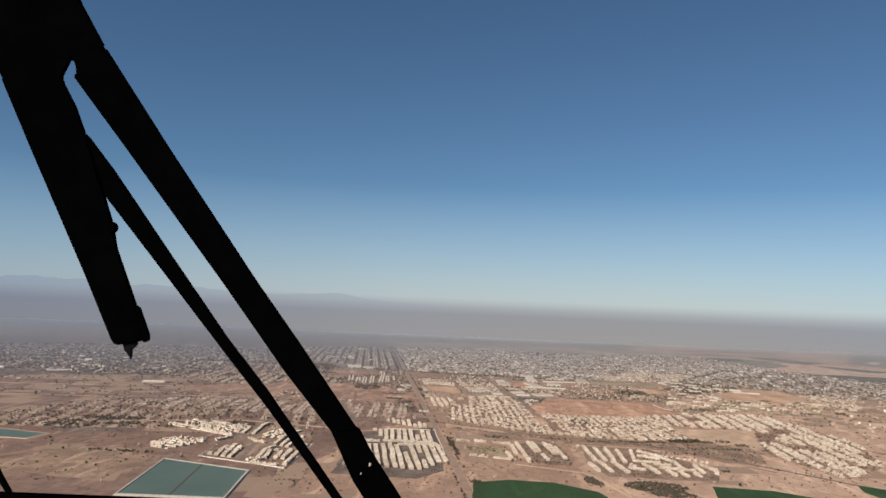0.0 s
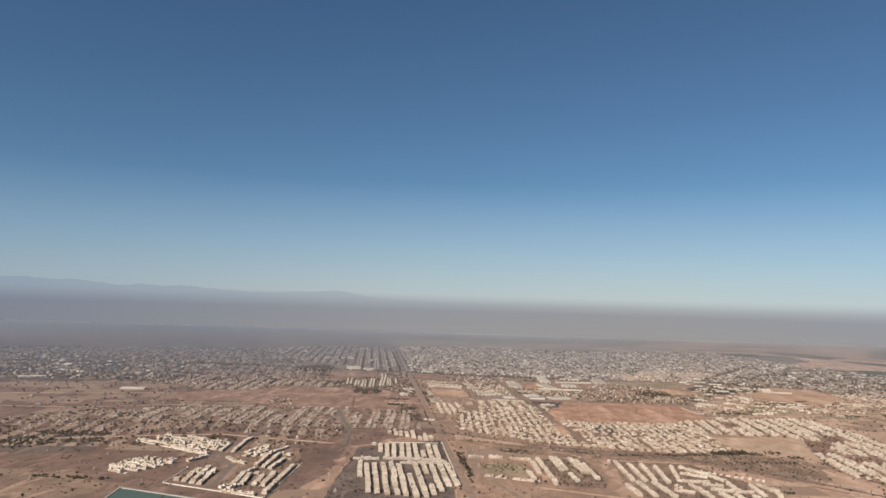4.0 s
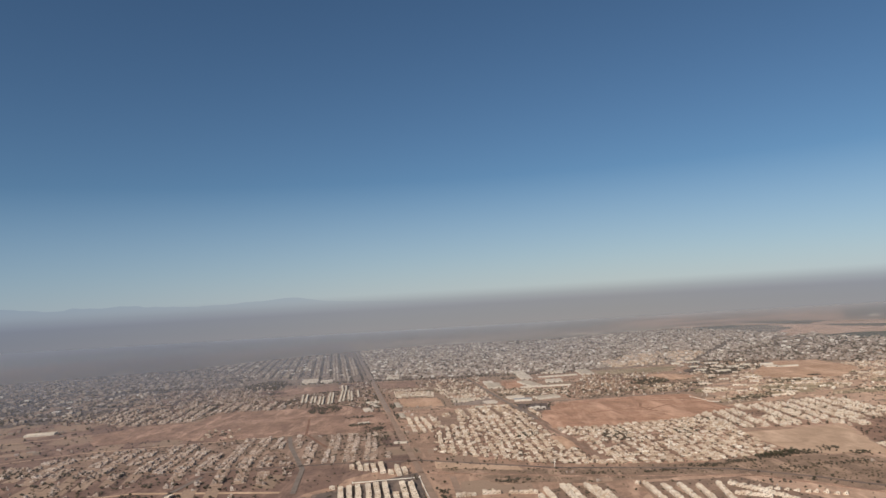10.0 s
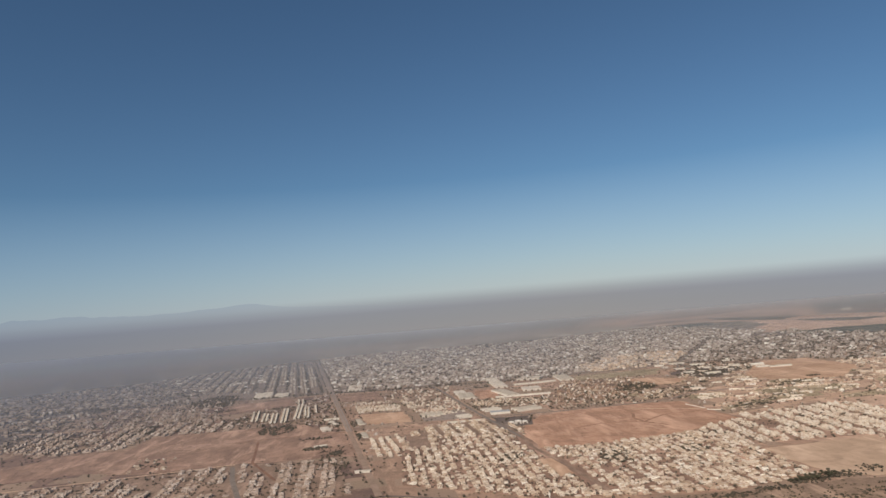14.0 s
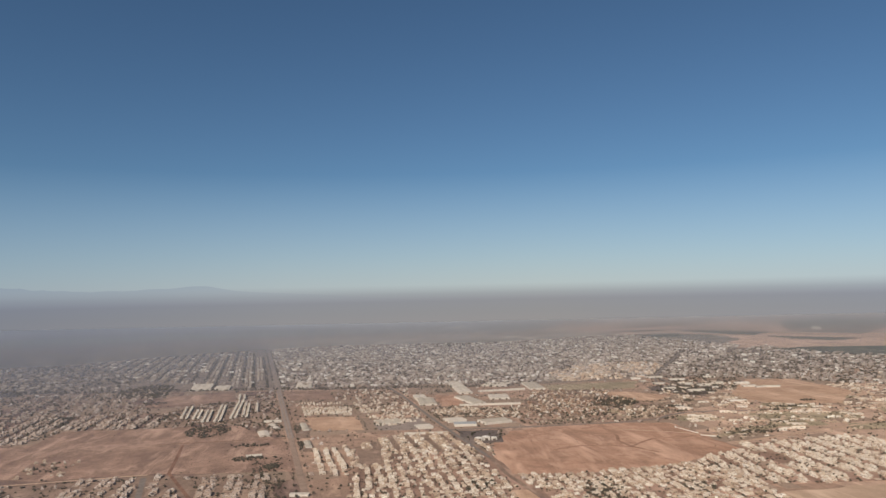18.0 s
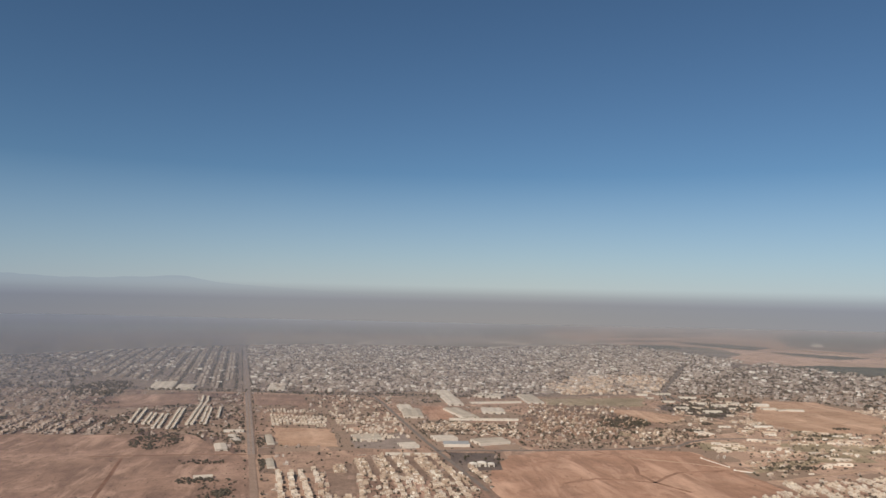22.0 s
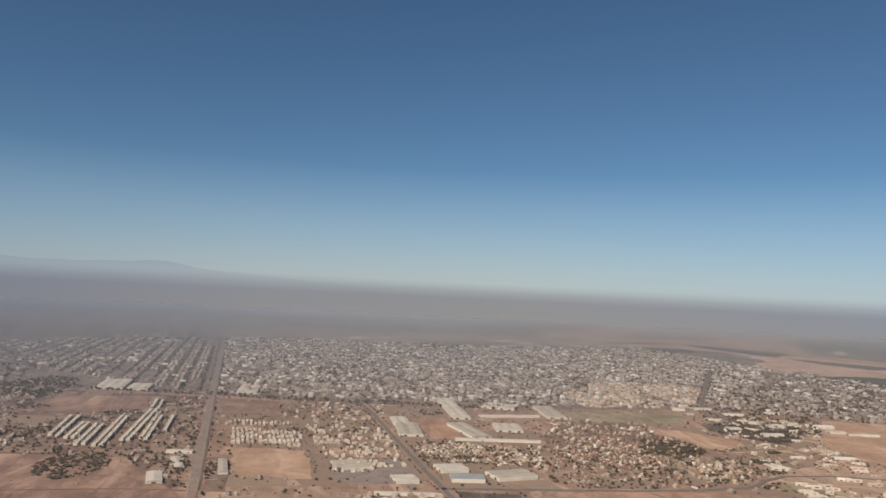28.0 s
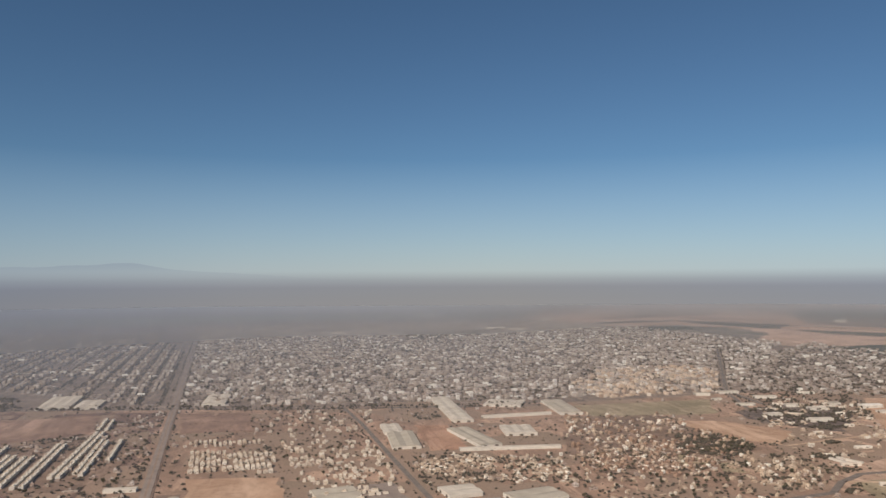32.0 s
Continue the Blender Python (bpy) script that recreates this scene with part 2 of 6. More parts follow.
# dark western walls: the weaker light there is put into the plaster
DIM_WEST = [(0.0, (0.30, 0.25, 0.215)), (0.3, (0.22, 0.175, 0.145)), (0.55, (0.36, 0.31, 0.27)), (0.8, (0.19, 0.145, 0.12)), (0.93, (0.42, 0.37, 0.33)), (1.0, (0.56, 0.51, 0.46))]
# dimmed walls for the west; east of the avenue they imitate haze
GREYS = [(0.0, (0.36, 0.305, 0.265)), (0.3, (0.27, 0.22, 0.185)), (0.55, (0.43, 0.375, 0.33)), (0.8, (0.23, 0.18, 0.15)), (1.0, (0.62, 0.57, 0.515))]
WALL = {k: plaster(k + "_plaster", v, False) for k, v in (("cream", CREAM), ("tan", TANS), ("ochre", OCHRE), ("rose", ROSE), ("terracotta", TERRA), ("dusty", HAZED_TOWN), ("dim_west", DIM_WEST), ("grey", GREYS))}
WALL_OWN = {k: plaster(k + "_house_plaster", v, True) for k, v in (("cream", CREAM), ("tan", TANS), ("rose", ROSE), ("terracotta", TERRA))}


def roof_mat():
    m = Mat("roof_screed", 0.9)
    g = m.node("NewGeometry")
    o = m.node("ObjectInfo")
    c = m.ramp(m.math("FRACT", m.math("ADD", g.outputs["Random Per Island"], o.outputs["Random"])), [(0.0, (0.36, 0.275, 0.205)), (0.3, (0.47, 0.375, 0.285)), (0.55, (0.30, 0.22, 0.165)), (0.8, (0.55, 0.46, 0.365)), (1.0, (0.40, 0.305, 0.23))])
    c = m.mix(m.ramp(m.noise(0.5, 5, 0.7), [(0.35, grey(0.0)), (0.8, grey(0.7))]), c, m.mix(0.5, c, (0.2, 0.15, 0.11)))
    m.colour(c).bump(m.noise(2.0), 0.2, 0.05)
    return m.m


ROOF = roof_mat()
ROOF_CREAM = plaster("cream_roof", [(0.0, (0.60, 0.53, 0.45)), (0.35, (0.70, 0.64, 0.56)), (0.55, (0.46, 0.385, 0.31)), (0.8, (0.74, 0.69, 0.61)), (1.0, (0.55, 0.47, 0.39))], True)
ROOF_PALE = plaster("pale_roof", [(0.0, (0.60, 0.53, 0.45)), (0.35, (0.70, 0.64, 0.56)), (0.55, (0.46, 0.385, 0.31)), (0.8, (0.74, 0.69, 0.61)), (1.0, (0.55, 0.47, 0.39))], False)
ROOF_RED = plain("terracotta_roof", (0.31, 0.185, 0.13), 0.9, 0.45, 0.4)
SHED = plain("pale_painted_wall", (0.62, 0.56, 0.48), 0.8, 0.25, 0.15)
SHED_TAN = plain("dusty_sheet_roof", (0.57, 0.50, 0.42), 0.95, 0.3, 0.08)
WHITEWASH = plain("whitewash", (0.77, 0.72, 0.64), 0.85, 0.3, 0.2)
SHED_BLUE = plain("blue_grey_sheet_roof", (0.31, 0.315, 0.315), 0.9, 0.25, 0.1)
SHED_GREY = plain("grey_sheet_roof", (0.44, 0.385, 0.315), 0.95, 0.25, 0.1)
DOOR = plain("painted_steel_door", (0.12, 0.09, 0.07), 0.6, 0.3, 1.0)
BARK = plain("bark", (0.10, 0.075, 0.055), 0.95, 0.4, 3.0)


def leaf_mat(name, stops, per_object=False):
    m = Mat(name, 0.8)
    n = m.t.nodes.new("ShaderNodeObjectInfo" if per_object else "ShaderNodeNewGeometry")
    c = m.ramp(n.outputs["Random" if per_object else "Random Per Island"], stops)
    m.colour(m.mix(m.noise(1.2, 4), c, m.mix(0.5, c, (0.03, 0.03, 0.015))))
    return m.m


LEAF = leaf_mat("dusty_leaves", [(0.0, (0.048, 0.041, 0.03)), (0.5, (0.08, 0.064, 0.047)), (1.0, (0.115, 0.087, 0.065))])
LEAF_DRY = leaf_mat("dry_scrub_leaves", [(0.0, (0.075, 0.058, 0.038)), (0.5, (0.115, 0.086, 0.058)), (1.0, (0.16, 0.118, 0.08))])
LEAF_OWN = leaf_mat("tree_leaves", [(0.0, (0.044, 0.043, 0.026)), (0.5, (0.07, 0.062, 0.039)), (1.0, (0.10, 0.081, 0.054))], True)


def water(name, deep, shallow):
    m = Mat(name, 0.4)
    m.b.inputs["Specular IOR Level"].default_value = 0.07
    m.colour(m.ramp(m.noise(0.012, 4), [(0.35, deep), (0.7, shallow)])).bump(m.noise(0.8, 4), 0.06, 0.1)
    return m.m


WATER_GREY = water("grey_green_water", (0.08, 0.112, 0.092), (0.10, 0.135, 0.112))
CROP_GREEN = soil("green_crop", (0.018, 0.042, 0.013), (0.026, 0.058, 0.019), (0.034, 0.07, 0.025), 0.01, 0.1, 0.3)

# ---- mesh tools ----


def mesh_from(name, verts, faces, mats, index=None, smooth=False):
    me = bpy.data.meshes.new(name)
    me.from_pydata([tuple(v) for v in verts], [], [tuple(f) for f in faces])
    for m in mats:
        me.materials.append(m)
    if index is not None:
        me.polygons.foreach_set("material_index", np.asarray(index, dtype=np.int32))
    if smooth:
        me.polygons.foreach_set("use_smooth", [True] * len(me.polygons))
    me.update()
    return me


def part(name, me, parent, label=""):
    ob = new(name, me)
    ob.parent = parent
    return tagged(ob, label) if label else ob


def box_data(x0, y0, z0, x1, y1, z1, bottom=False):
    v = [(x0, y0, z0), (x1, y0, z0), (x1, y1, z0), (x0, y1, z0), (x0, y0, z1), (x1, y0, z1), (x1, y1, z1), (x0, y1, z1)]
    f = [(0, 1, 5, 4), (1, 2, 6, 5), (2, 3, 7, 6), (3, 0, 4, 7), (4, 5, 6, 7)]
    return v, f + [(3, 2, 1, 0)] if bottom else f


def boxes_mesh(name, items, mat):
    """One mesh of several boxes."""
    v, f = [], []
    for it in items:
        bv, bf = box_data(*it, bottom=True)
        f += [tuple(i + len(v) for i in q) for q in bf]
        v += bv
    return mesh_from(name, v, f, [mat])


def inside(px, py, poly):
    """Which of the places lie in the polygon."""
    res = np.zeros(len(px), bool)
    n = len(poly)
    for i in range(n):
        (xa, ya), (xb, yb) = poly[i], poly[(i + 1) % n]
        if ya == yb:
            continue
        hit = ((ya > py) != (yb > py)) & (px < (xb - xa) * (py - ya) / (yb - ya) + xa)
        res ^= hit
    return res


def near_line(px, py, line, half):
    res = np.zeros(len(px), bool)
    for (xa, ya), (xb, yb) in zip(line, line[1:]):
        d2 = (xb - xa) ** 2 + (yb - ya) ** 2
        s = np.clip(((px - xa) * (xb - xa) + (py - ya) * (yb - ya)) / d2, 0, 1)
        res |= np.hypot(px - xa - s * (xb - xa), py - ya - s * (yb - ya)) < half
    return res


rng = np.random.default_rng(7)


def ragged(poly, step=18.0, jitter=4.0):
    """A polygon's outline, cut up and made a little uneven."""
    out = []
    for i in range(len(poly)):
        a, b = np.array(poly[i], float), np.array(poly[(i + 1) % len(poly)], float)
        n = max(1, int(np.hypot(*(b - a)) / step))
        for k in range(n):
            p = a + (b - a) * k / n
            out.append(tuple(p + (rng.uniform(-jitter, jitter, 2) if k else 0)))
    return out


def patch(name, poly, z, mat, label, category="field", jitter=4.0, depth=0.6):
    """A slab of ground cover that lies on the ground sheet."""
    pts = ragged(poly, jitter=jitter)
    n = len(pts)
    v = [(x, y, z) for x, y in pts] + [(x, y, z - depth) for x, y in pts]
    f = [tuple(range(n))] + [(i, i + n, (i + 1) % n + n, (i + 1) % n) for i in range(n)]
    me = mesh_from(name, v, f, [mat])
    bm = bmesh.new()
    bm.from_mesh(me)
    bmesh.ops.triangulate(bm, faces=[q for q in bm.faces if len(q.verts) > 4])
    bmesh.ops.recalc_face_normals(bm, faces=bm.faces)
    bm.to_mesh(me)
    bm.free()
    return tagged(new(name, me), label, category, kind="structure")


def strip(name, line, width, z, mat, label, category="road"):
    """A road: a band of even width along a bent line."""
    pts = [np.array(p, float) for p in line]
    v, f = [], []
    for i, p in enumerate(pts):
        a, b = pts[max(i - 1, 0)], pts[min(i + 1, len(pts) - 1)]
        d = (b - a) / np.hypot(*(b - a))
        nrm = np.array([-d[1], d[0]]) * width / 2
        v += [(*(p + nrm), z), (*(p - nrm), z), (*(p + nrm), z - 0.5), (*(p - nrm), z - 0.5)]
    for i in range(len(pts) - 1):
        a, b = 4 * i, 4 * i + 4
        f += [(a, a + 1, b + 1, b), (a, b, b + 2, a + 2), (a + 1, a + 3, b + 3, b + 1)]
    return tagged(new(name, mesh_from(name, v, f, [mat])), label, category, kind="structure")


def plot_soil():
    m = Mat("plot_earth", 0.95)
    g = m.node("NewGeometry")
    c = m.ramp(g.outputs["Random Per Island"], [(0.0, (0.23, 0.155, 0.115)), (0.25, (0.26, 0.175, 0.128)), (0.45, (0.24, 0.16, 0.118)), (0.65, (0.29, 0.20, 0.145)), (0.85, (0.205, 0.145, 0.105)), (1.0, (0.27, 0.18, 0.13))])
    c = m.mix(m.ramp(m.noise(0.03, 7, 0.65), [(0.3, grey(0.0)), (0.8, grey(0.8))]), c, m.mix(0.5, c, (0.14, 0.10, 0.07)))
    c = m.mix(m.ramp(m.noise(0.4, 5, 0.7), [(0.3, grey(0.0)), (0.8, grey(0.5))]), c, (0.42, 0.30, 0.21))
    m.colour(c).bump(m.noise(0.3, 6), 0.5, 0.5)
    return m.m


PLOT_SOIL = plot_soil()


def yard_soil():
    """Swept earth, walls and yards round the houses of one block."""
    m = Mat("yard_earth", 0.95)
    g = m.node("NewGeometry")
    c = m.ramp(g.outputs["Random Per Island"], [(0.0, (0.28, 0.192, 0.138)), (0.4, (0.36, 0.255, 0.185)), (0.7, (0.31, 0.215, 0.155)), (1.0, (0.40, 0.295, 0.22))])
    c = m.mix(m.ramp(m.noise(0.25, 5, 0.7), [(0.4, grey(0.0)), (0.7, grey(0.85))]), c, m.mix(0.65, c, (0.13, 0.095, 0.07)))
    m.colour(c).bump(m.noise(1.0, 5), 0.5, 0.3)
    return m.m


YARD_SOIL = yard_soil()

# ---- ground ----
def ground_sheet():
    n = 60
    xs = np.linspace(-4600, 4600, n)
    ys = np.linspace(-2500, 6500, n)
    v = [(x, y, 0.0) for y in ys for x in xs]
    f = [(j * n + i, j * n + i + 1, (j + 1) * n + i + 1, (j + 1) * n + i) for j in range(n - 1) for i in range(n - 1)]
    return tagged(new("ground", mesh_from("ground", v, f, [SOIL])), "dry red-brown earth plain with patches of dust and scrub", "ground", kind="structure")


ground_sheet()

ROAD_ANGLE = 7.85


def on_road(y):
    return (-91.0 - 0.138 * (y - 1496.0), y)


RED_FIELD = [(172, 1734), (267, 1772), (407, 1753), (415, 1659), (419, 1562), (309, 1495), (184, 1477), (127, 1489), (124, 1562), (135, 1645)]
TAN_FIELD = [(357, 1371), (492, 1385), (450, 1207), (363, 1242)]
BROWN_FIELD = [(-620, 1680), (-560, 1750), (-470, 1766), (-465, 1868), (-330, 1868), (-218, 1868), (-140, 1742), (-118, 1700), (-105, 1545), (-249, 1565), (-368, 1552), (-477, 1594), (-570, 1570)]
WEST_FIELD = [(-404, 2253), (-290, 2274), (-262, 2142), (-347, 2109), (-420, 2110)]
SMALL_FIELD = [(-188, 2272), (-100, 2262), (-80, 2130), (-162, 2130)]
SOUTH_FIELD = [(-120, 1920), (-39, 1912), (-27, 1790), (-100, 1800)]
EAST_TAN = [(415, 2106), (470, 2095), (524, 2018), (471, 1955), (436, 1999)]
NORTH_TAN = [(339, 2235), (547, 2250), (500, 2142), (335, 2150)]
EAST_RED = [(625, 1985), (700, 2120), (773, 2222), (866, 2200), (860, 2000), (752, 1868), (648, 1893)]
YARD = [(106, 2134), (146, 2128), (148, 1996), (106, 1994)]
RED_LOT = [(112, 1424), (134, 1421), (138, 1340), (121, 1333)]
DARK_LOT = [(-36, 1652), (-6, 1648), (-5, 1564), (-32, 1556)]
CUBE_YARD = [(102, 1754), (159, 1746), (151, 1660), (103, 1655)]
FIELDS = [RED_LOT, DARK_LOT, RED_FIELD, TAN_FIELD, BROWN_FIELD, WEST_FIELD, SMALL_FIELD, SOUTH_FIELD, EAST_TAN, NORTH_TAN, EAST_RED, YARD]
RESERVOIR = [(-344, 745), (-240, 750), (-254, 873), (-366, 912)]
GREEN_A = [(4, 700), (150, 690), (150, 838), (144, 859), (98, 895), (46, 898), (5, 876)]
GREEN_B = [(272, 760), (274, 862), (285, 917), (310, 914), (353, 910), (388, 886), (430, 760)]
GREEN_C = [(465, 929), (475, 966), (500, 948), (570, 890), (480, 860)]
POND_D = [(-720, 1000), (-590, 996), (-585, 1040), (-690, 1064)]


def grown(poly, by):
    p = np.array(poly, float)
    mid = p.mean(0)
    return [tuple(q + (q - mid) / np.hypot(*(q - mid)) * by) for q in p]


FIELDS += [grown(q, 14) for q in (RESERVOIR, GREEN_A, GREEN_B, GREEN_C, POND_D)]
for green in (GREEN_A, GREEN_B, GREEN_C):
    patch("green_field", green, 0.45, CROP_GREEN, "dark green irrigated crop field", "field", 1.0)
patch("red_field", RED_FIELD, 0.30, SOIL_RED, "bare red-orange earth field crossed by faint tracks")
patch("tan_field", TAN_FIELD, 0.30, SOIL_TAN, "bare tan field between rows of houses")
patch("brown_field", BROWN_FIELD, 0.30, SOIL_BROWN, "bare brown field beside the straight road")
patch("west_field", WEST_FIELD, 0.30, SOIL_BROWN, "bare brown plot among long white buildings")
patch("small_field", SMALL_FIELD, 0.30, SOIL_BROWN, "bare brown plot beside the straight road")
patch("south_field", SOUTH_FIELD, 0.30, SOIL_ORANGE, "bare sandy plot beside the straight road")
patch("east_tan_field", EAST_TAN, 0.30, SOIL_ORANGE, "bare orange-tan plot beside villas")
patch("north_tan_field", NORTH_TAN, 0.30, SOIL_OLIVE, "dry grassy plot before the dense town")
patch("east_red_field", EAST_RED, 0.30, SOIL_ORANGE, "wide bare reddish field east of the town")
patch("bare_lot", RED_LOT, 0.32, SOIL_ORANGE, "bare reddish lot between house rows", "ground", 2)
patch("bare_lot", DARK_LOT, 0.32, STREET, "dark bare lot beside the house rows", "ground", 2)
patch("cube_yard", CUBE_YARD, 0.34, ASH_EARTH, "dark grey yard round white cube-shaped buildings", "ground", 2)
patch("works_yard", [(-14, 1862), (58, 1880), (70, 1806), (66, 1770), (-8, 1782)], 0.33, ROAD_DUST, "dusty grey works yard beside the factory road", "ground", 3)
patch("weedy_yard", [(-12, 1112), (49, 1104), (52, 1044), (0, 1058)], 0.3, SOIL_OLIVE, "weedy walled yard beside the small white estate", "ground", 2)
patch("factory_yard", YARD, 0.30, SOIL_RED, "red earth yard among factory halls")

# both plains carry the left-right change of light in their soil tone
patch("west_plain", [(-2600, 500), (-2600, 2450), (-1000, 2440), (-215, 2290), (-150, 1800), (-60, 1330), (-180, 1180), (-200, 600)], 0.012, SOIL_WEST, "dark red-brown plain west of the road, weaker light painted in", "ground", 12)
patch("east_plain", [(160, 600), (140, 900), (160, 1180), (420, 1240), (420, 1600), (430, 1800), (560, 2100), (900, 2300), (1700, 2350), (2400, 1600), (1500, 500)], 0.012, SOIL_EAST, "pale tan plain east of the estates, stronger light painted in", "ground", 12)
patch("far_west_plain", [(-2800, 1750), (-3000, 3300), (-1500, 3000), (-1300, 2450), (-720, 2380), (-720, 1900), (-900, 1750)], 0.03, ASH_EARTH, "dark grey-brown plain of yards and trees", "ground", 12)
patch("bar_yard", [(-335, 1890), (-345, 2060), (-275, 2150), (-205, 2090), (-190, 1990), (-205, 1900)], 0.30, STREET, "dark brown yard between long white buildings", "ground")
# the shade among workshops and trees is put into this dark earth
patch("workshop_ground", [(527, 2146), (604, 2190), (690, 2150), (656, 2090), (583, 2004), (519, 2068)], 0.31, ASH_EARTH, "dark earth among workshops and trees, shade painted in", "ground", 6)
patch("garden_plot", [(345, 1933), (374, 1906), (352, 1893), (327, 1897)], 0.32, SOIL_OLIVE, "pale grassy plot among the villas", "ground", 2)
patch("garden_plot", [(354, 1864), (372, 1856), (384, 1892), (366, 1894)], 0.32, SOIL_OLIVE, "pale grassy plot among the villas", "ground", 2)
patch("green_strip", [(421, 1634), (480, 1690), (538, 1704), (540, 1690), (483, 1659)], 0.32, SOIL_OLIVE, "dull green strip beside the red field", "ground", 3)

# far farmland beyond the town
patch("far_tan_field", [(900, 4720), (1450, 5250), (1700, 5900), (3400, 6000), (3600, 4800), (3000, 3600), (2300, 2700), (1700, 2450), (1330, 2600), (1262, 2890), (1178, 3130), (1240, 3290), (1148, 3349), (1040, 3637), (1000, 4060)], 0.25, FARM_TAN, "far pinkish tan farmland beyond the town", "field", 10)
patch("far_grey_field", [(1002, 3905), (1170, 3950), (1344, 3967), (1454, 3791), (1423, 3487), (1228, 3240), (1148, 3349), (1058, 3633)], 0.5, FARM_GREY, "far grey-brown fallow field", "field", 10)
for crops in ([(1060, 3640), (1030, 3800), (1250, 3900), (1330, 3860), (1300, 3740), (1180, 3690)], [(1491, 4376), (1586, 4190), (1771, 3900), (1571, 3661), (1510, 3849), (1470, 4090)], [(1600, 3610), (1690, 3510), (1830, 3340), (1652, 3254), (1574, 3424)],
              [(1262, 2990), (1428, 3010), (1640, 2960), (1900, 3010), (1700, 2760), (1370, 2640), (1250, 2800)], [(1180, 4560), (1600, 4860), (2000, 4900), (1900, 4780), (1500, 4640)], [(1020, 4180), (1300, 4300), (1480, 4300), (1400, 4210), (1100, 4120)]):
    patch("far_crop_field", crops, 0.7, CROP, "far dark green strip of crops", "field", 10)
# dark crops in grey earth: the haze is put into the colour
patch("far_grey_field", [(2330, 4790), (2800, 5100), (3300, 4600), (2592, 4204), (1990, 3583), (1851, 3895)], 0.5, FARM_GREY, "far dark crop field, haze painted in grey", "field", 10)
strip("road", [(1895, 4050), (1828, 3842), (1800, 3640), (1840, 3449), (1950, 3200)], 46, 0.9, SOIL_TAN, "pale stubble strip across far farmland")
patch("river_scrub", [(-50, 1290), (95, 1228), (272, 1215), (420, 1225), (440, 1160), (385, 1055), (270, 1160), (150, 1165), (30, 1175)], 0.2, SCRUB, "dry river bed with dark scrub", "riverbed", 8)
patch("west_scrub", [(-522, 934), (-460, 986), (-400, 935), (-372, 880), (-400, 800), (-560, 820)], 0.2, SCRUB, "dark scrubby ground beside the reservoir", "scrub", 6)
patch("west_smudge", [(-650, 1150), (-582, 1228), (-505, 1170), (-493, 1090), (-560, 1050), (-620, 1080)], 0.22, ASH_EARTH, "dark grey-brown scrubby patch on the western plain", "scrub", 8)
patch("rail_plot", [(-42, 1308), (52, 1258), (56, 1236), (-40, 1272)], 0.25, SOIL_TAN, "pale sandy plot beside the railway", "ground", 2)
patch("east_scrub", [(440, 1690), (560, 1720), (640, 1850), (560, 1900), (470, 1860)], 0.2, SOIL_EAST, "dry scrub land with tracks", "scrub", 14)

# town ground under the dense quarters
patch("far_plain", [(-4500, 2600), (-4500, 6400), (4500, 6400), (4500, 6000), (1400, 5900), (1000, 4740), (1000, 4200), (-400, 3990), (-1500, 3790), (-2900, 3290)], 0.1, FAR_EARTH, "grey-brown far plain beyond the town, haze painted into its tone", "ground")
patch("town_ground", [(-1300, 2450), (-215, 2300), (330, 2260), (600, 2300), (900, 2300), (1300, 2500), (1300, 3100), (1150, 3900), (-400, 4000), (-1500, 3800), (-1500, 3000)], 0.15, TOWN, "grey-brown streets and yards of the dense town", "ground")

# roads
MAIN_ROAD = [on_road(y) for y in (700, 1000, 1300, 1600, 1900, 2200, 2600, 3200, 3900)]
RAIL = [(-420, 1325), (-180, 1330), (-55, 1318), (94, 1236), (180, 1212), (272, 1181), (330, 1130), (386, 1068), (480, 960)]
CROSS_ROAD = [(-900, 2400), (-441, 2345), (-214, 2312), (-74, 2282), (120, 2262), (300, 2250)]
MID_ROAD = [(26, 2280), (45, 2156), (68, 1950), (83, 1827), (98, 1715), (118, 1573)]
AVENUE = [(975, 3003), (751, 2580), (609, 2310), (560, 2170)]
HIGHWAY = [(556, 2480), (614, 2300), (600, 2200), (640, 2120)]
WEST_STREET = [(-262, 1545), (-245, 1465), (-201, 1309), (-190, 1190)]
FIELD_TRACK = [(-263, 1726), (-251, 1645), (-240, 1562), (-190, 1440)]
RIVER_ROAD = [(-60, 1255), (100, 1195), (280, 1150), (400, 1020)]
POND_ROAD = [(190, 740), (177, 841), (155, 929), (140, 960), (60, 990)]
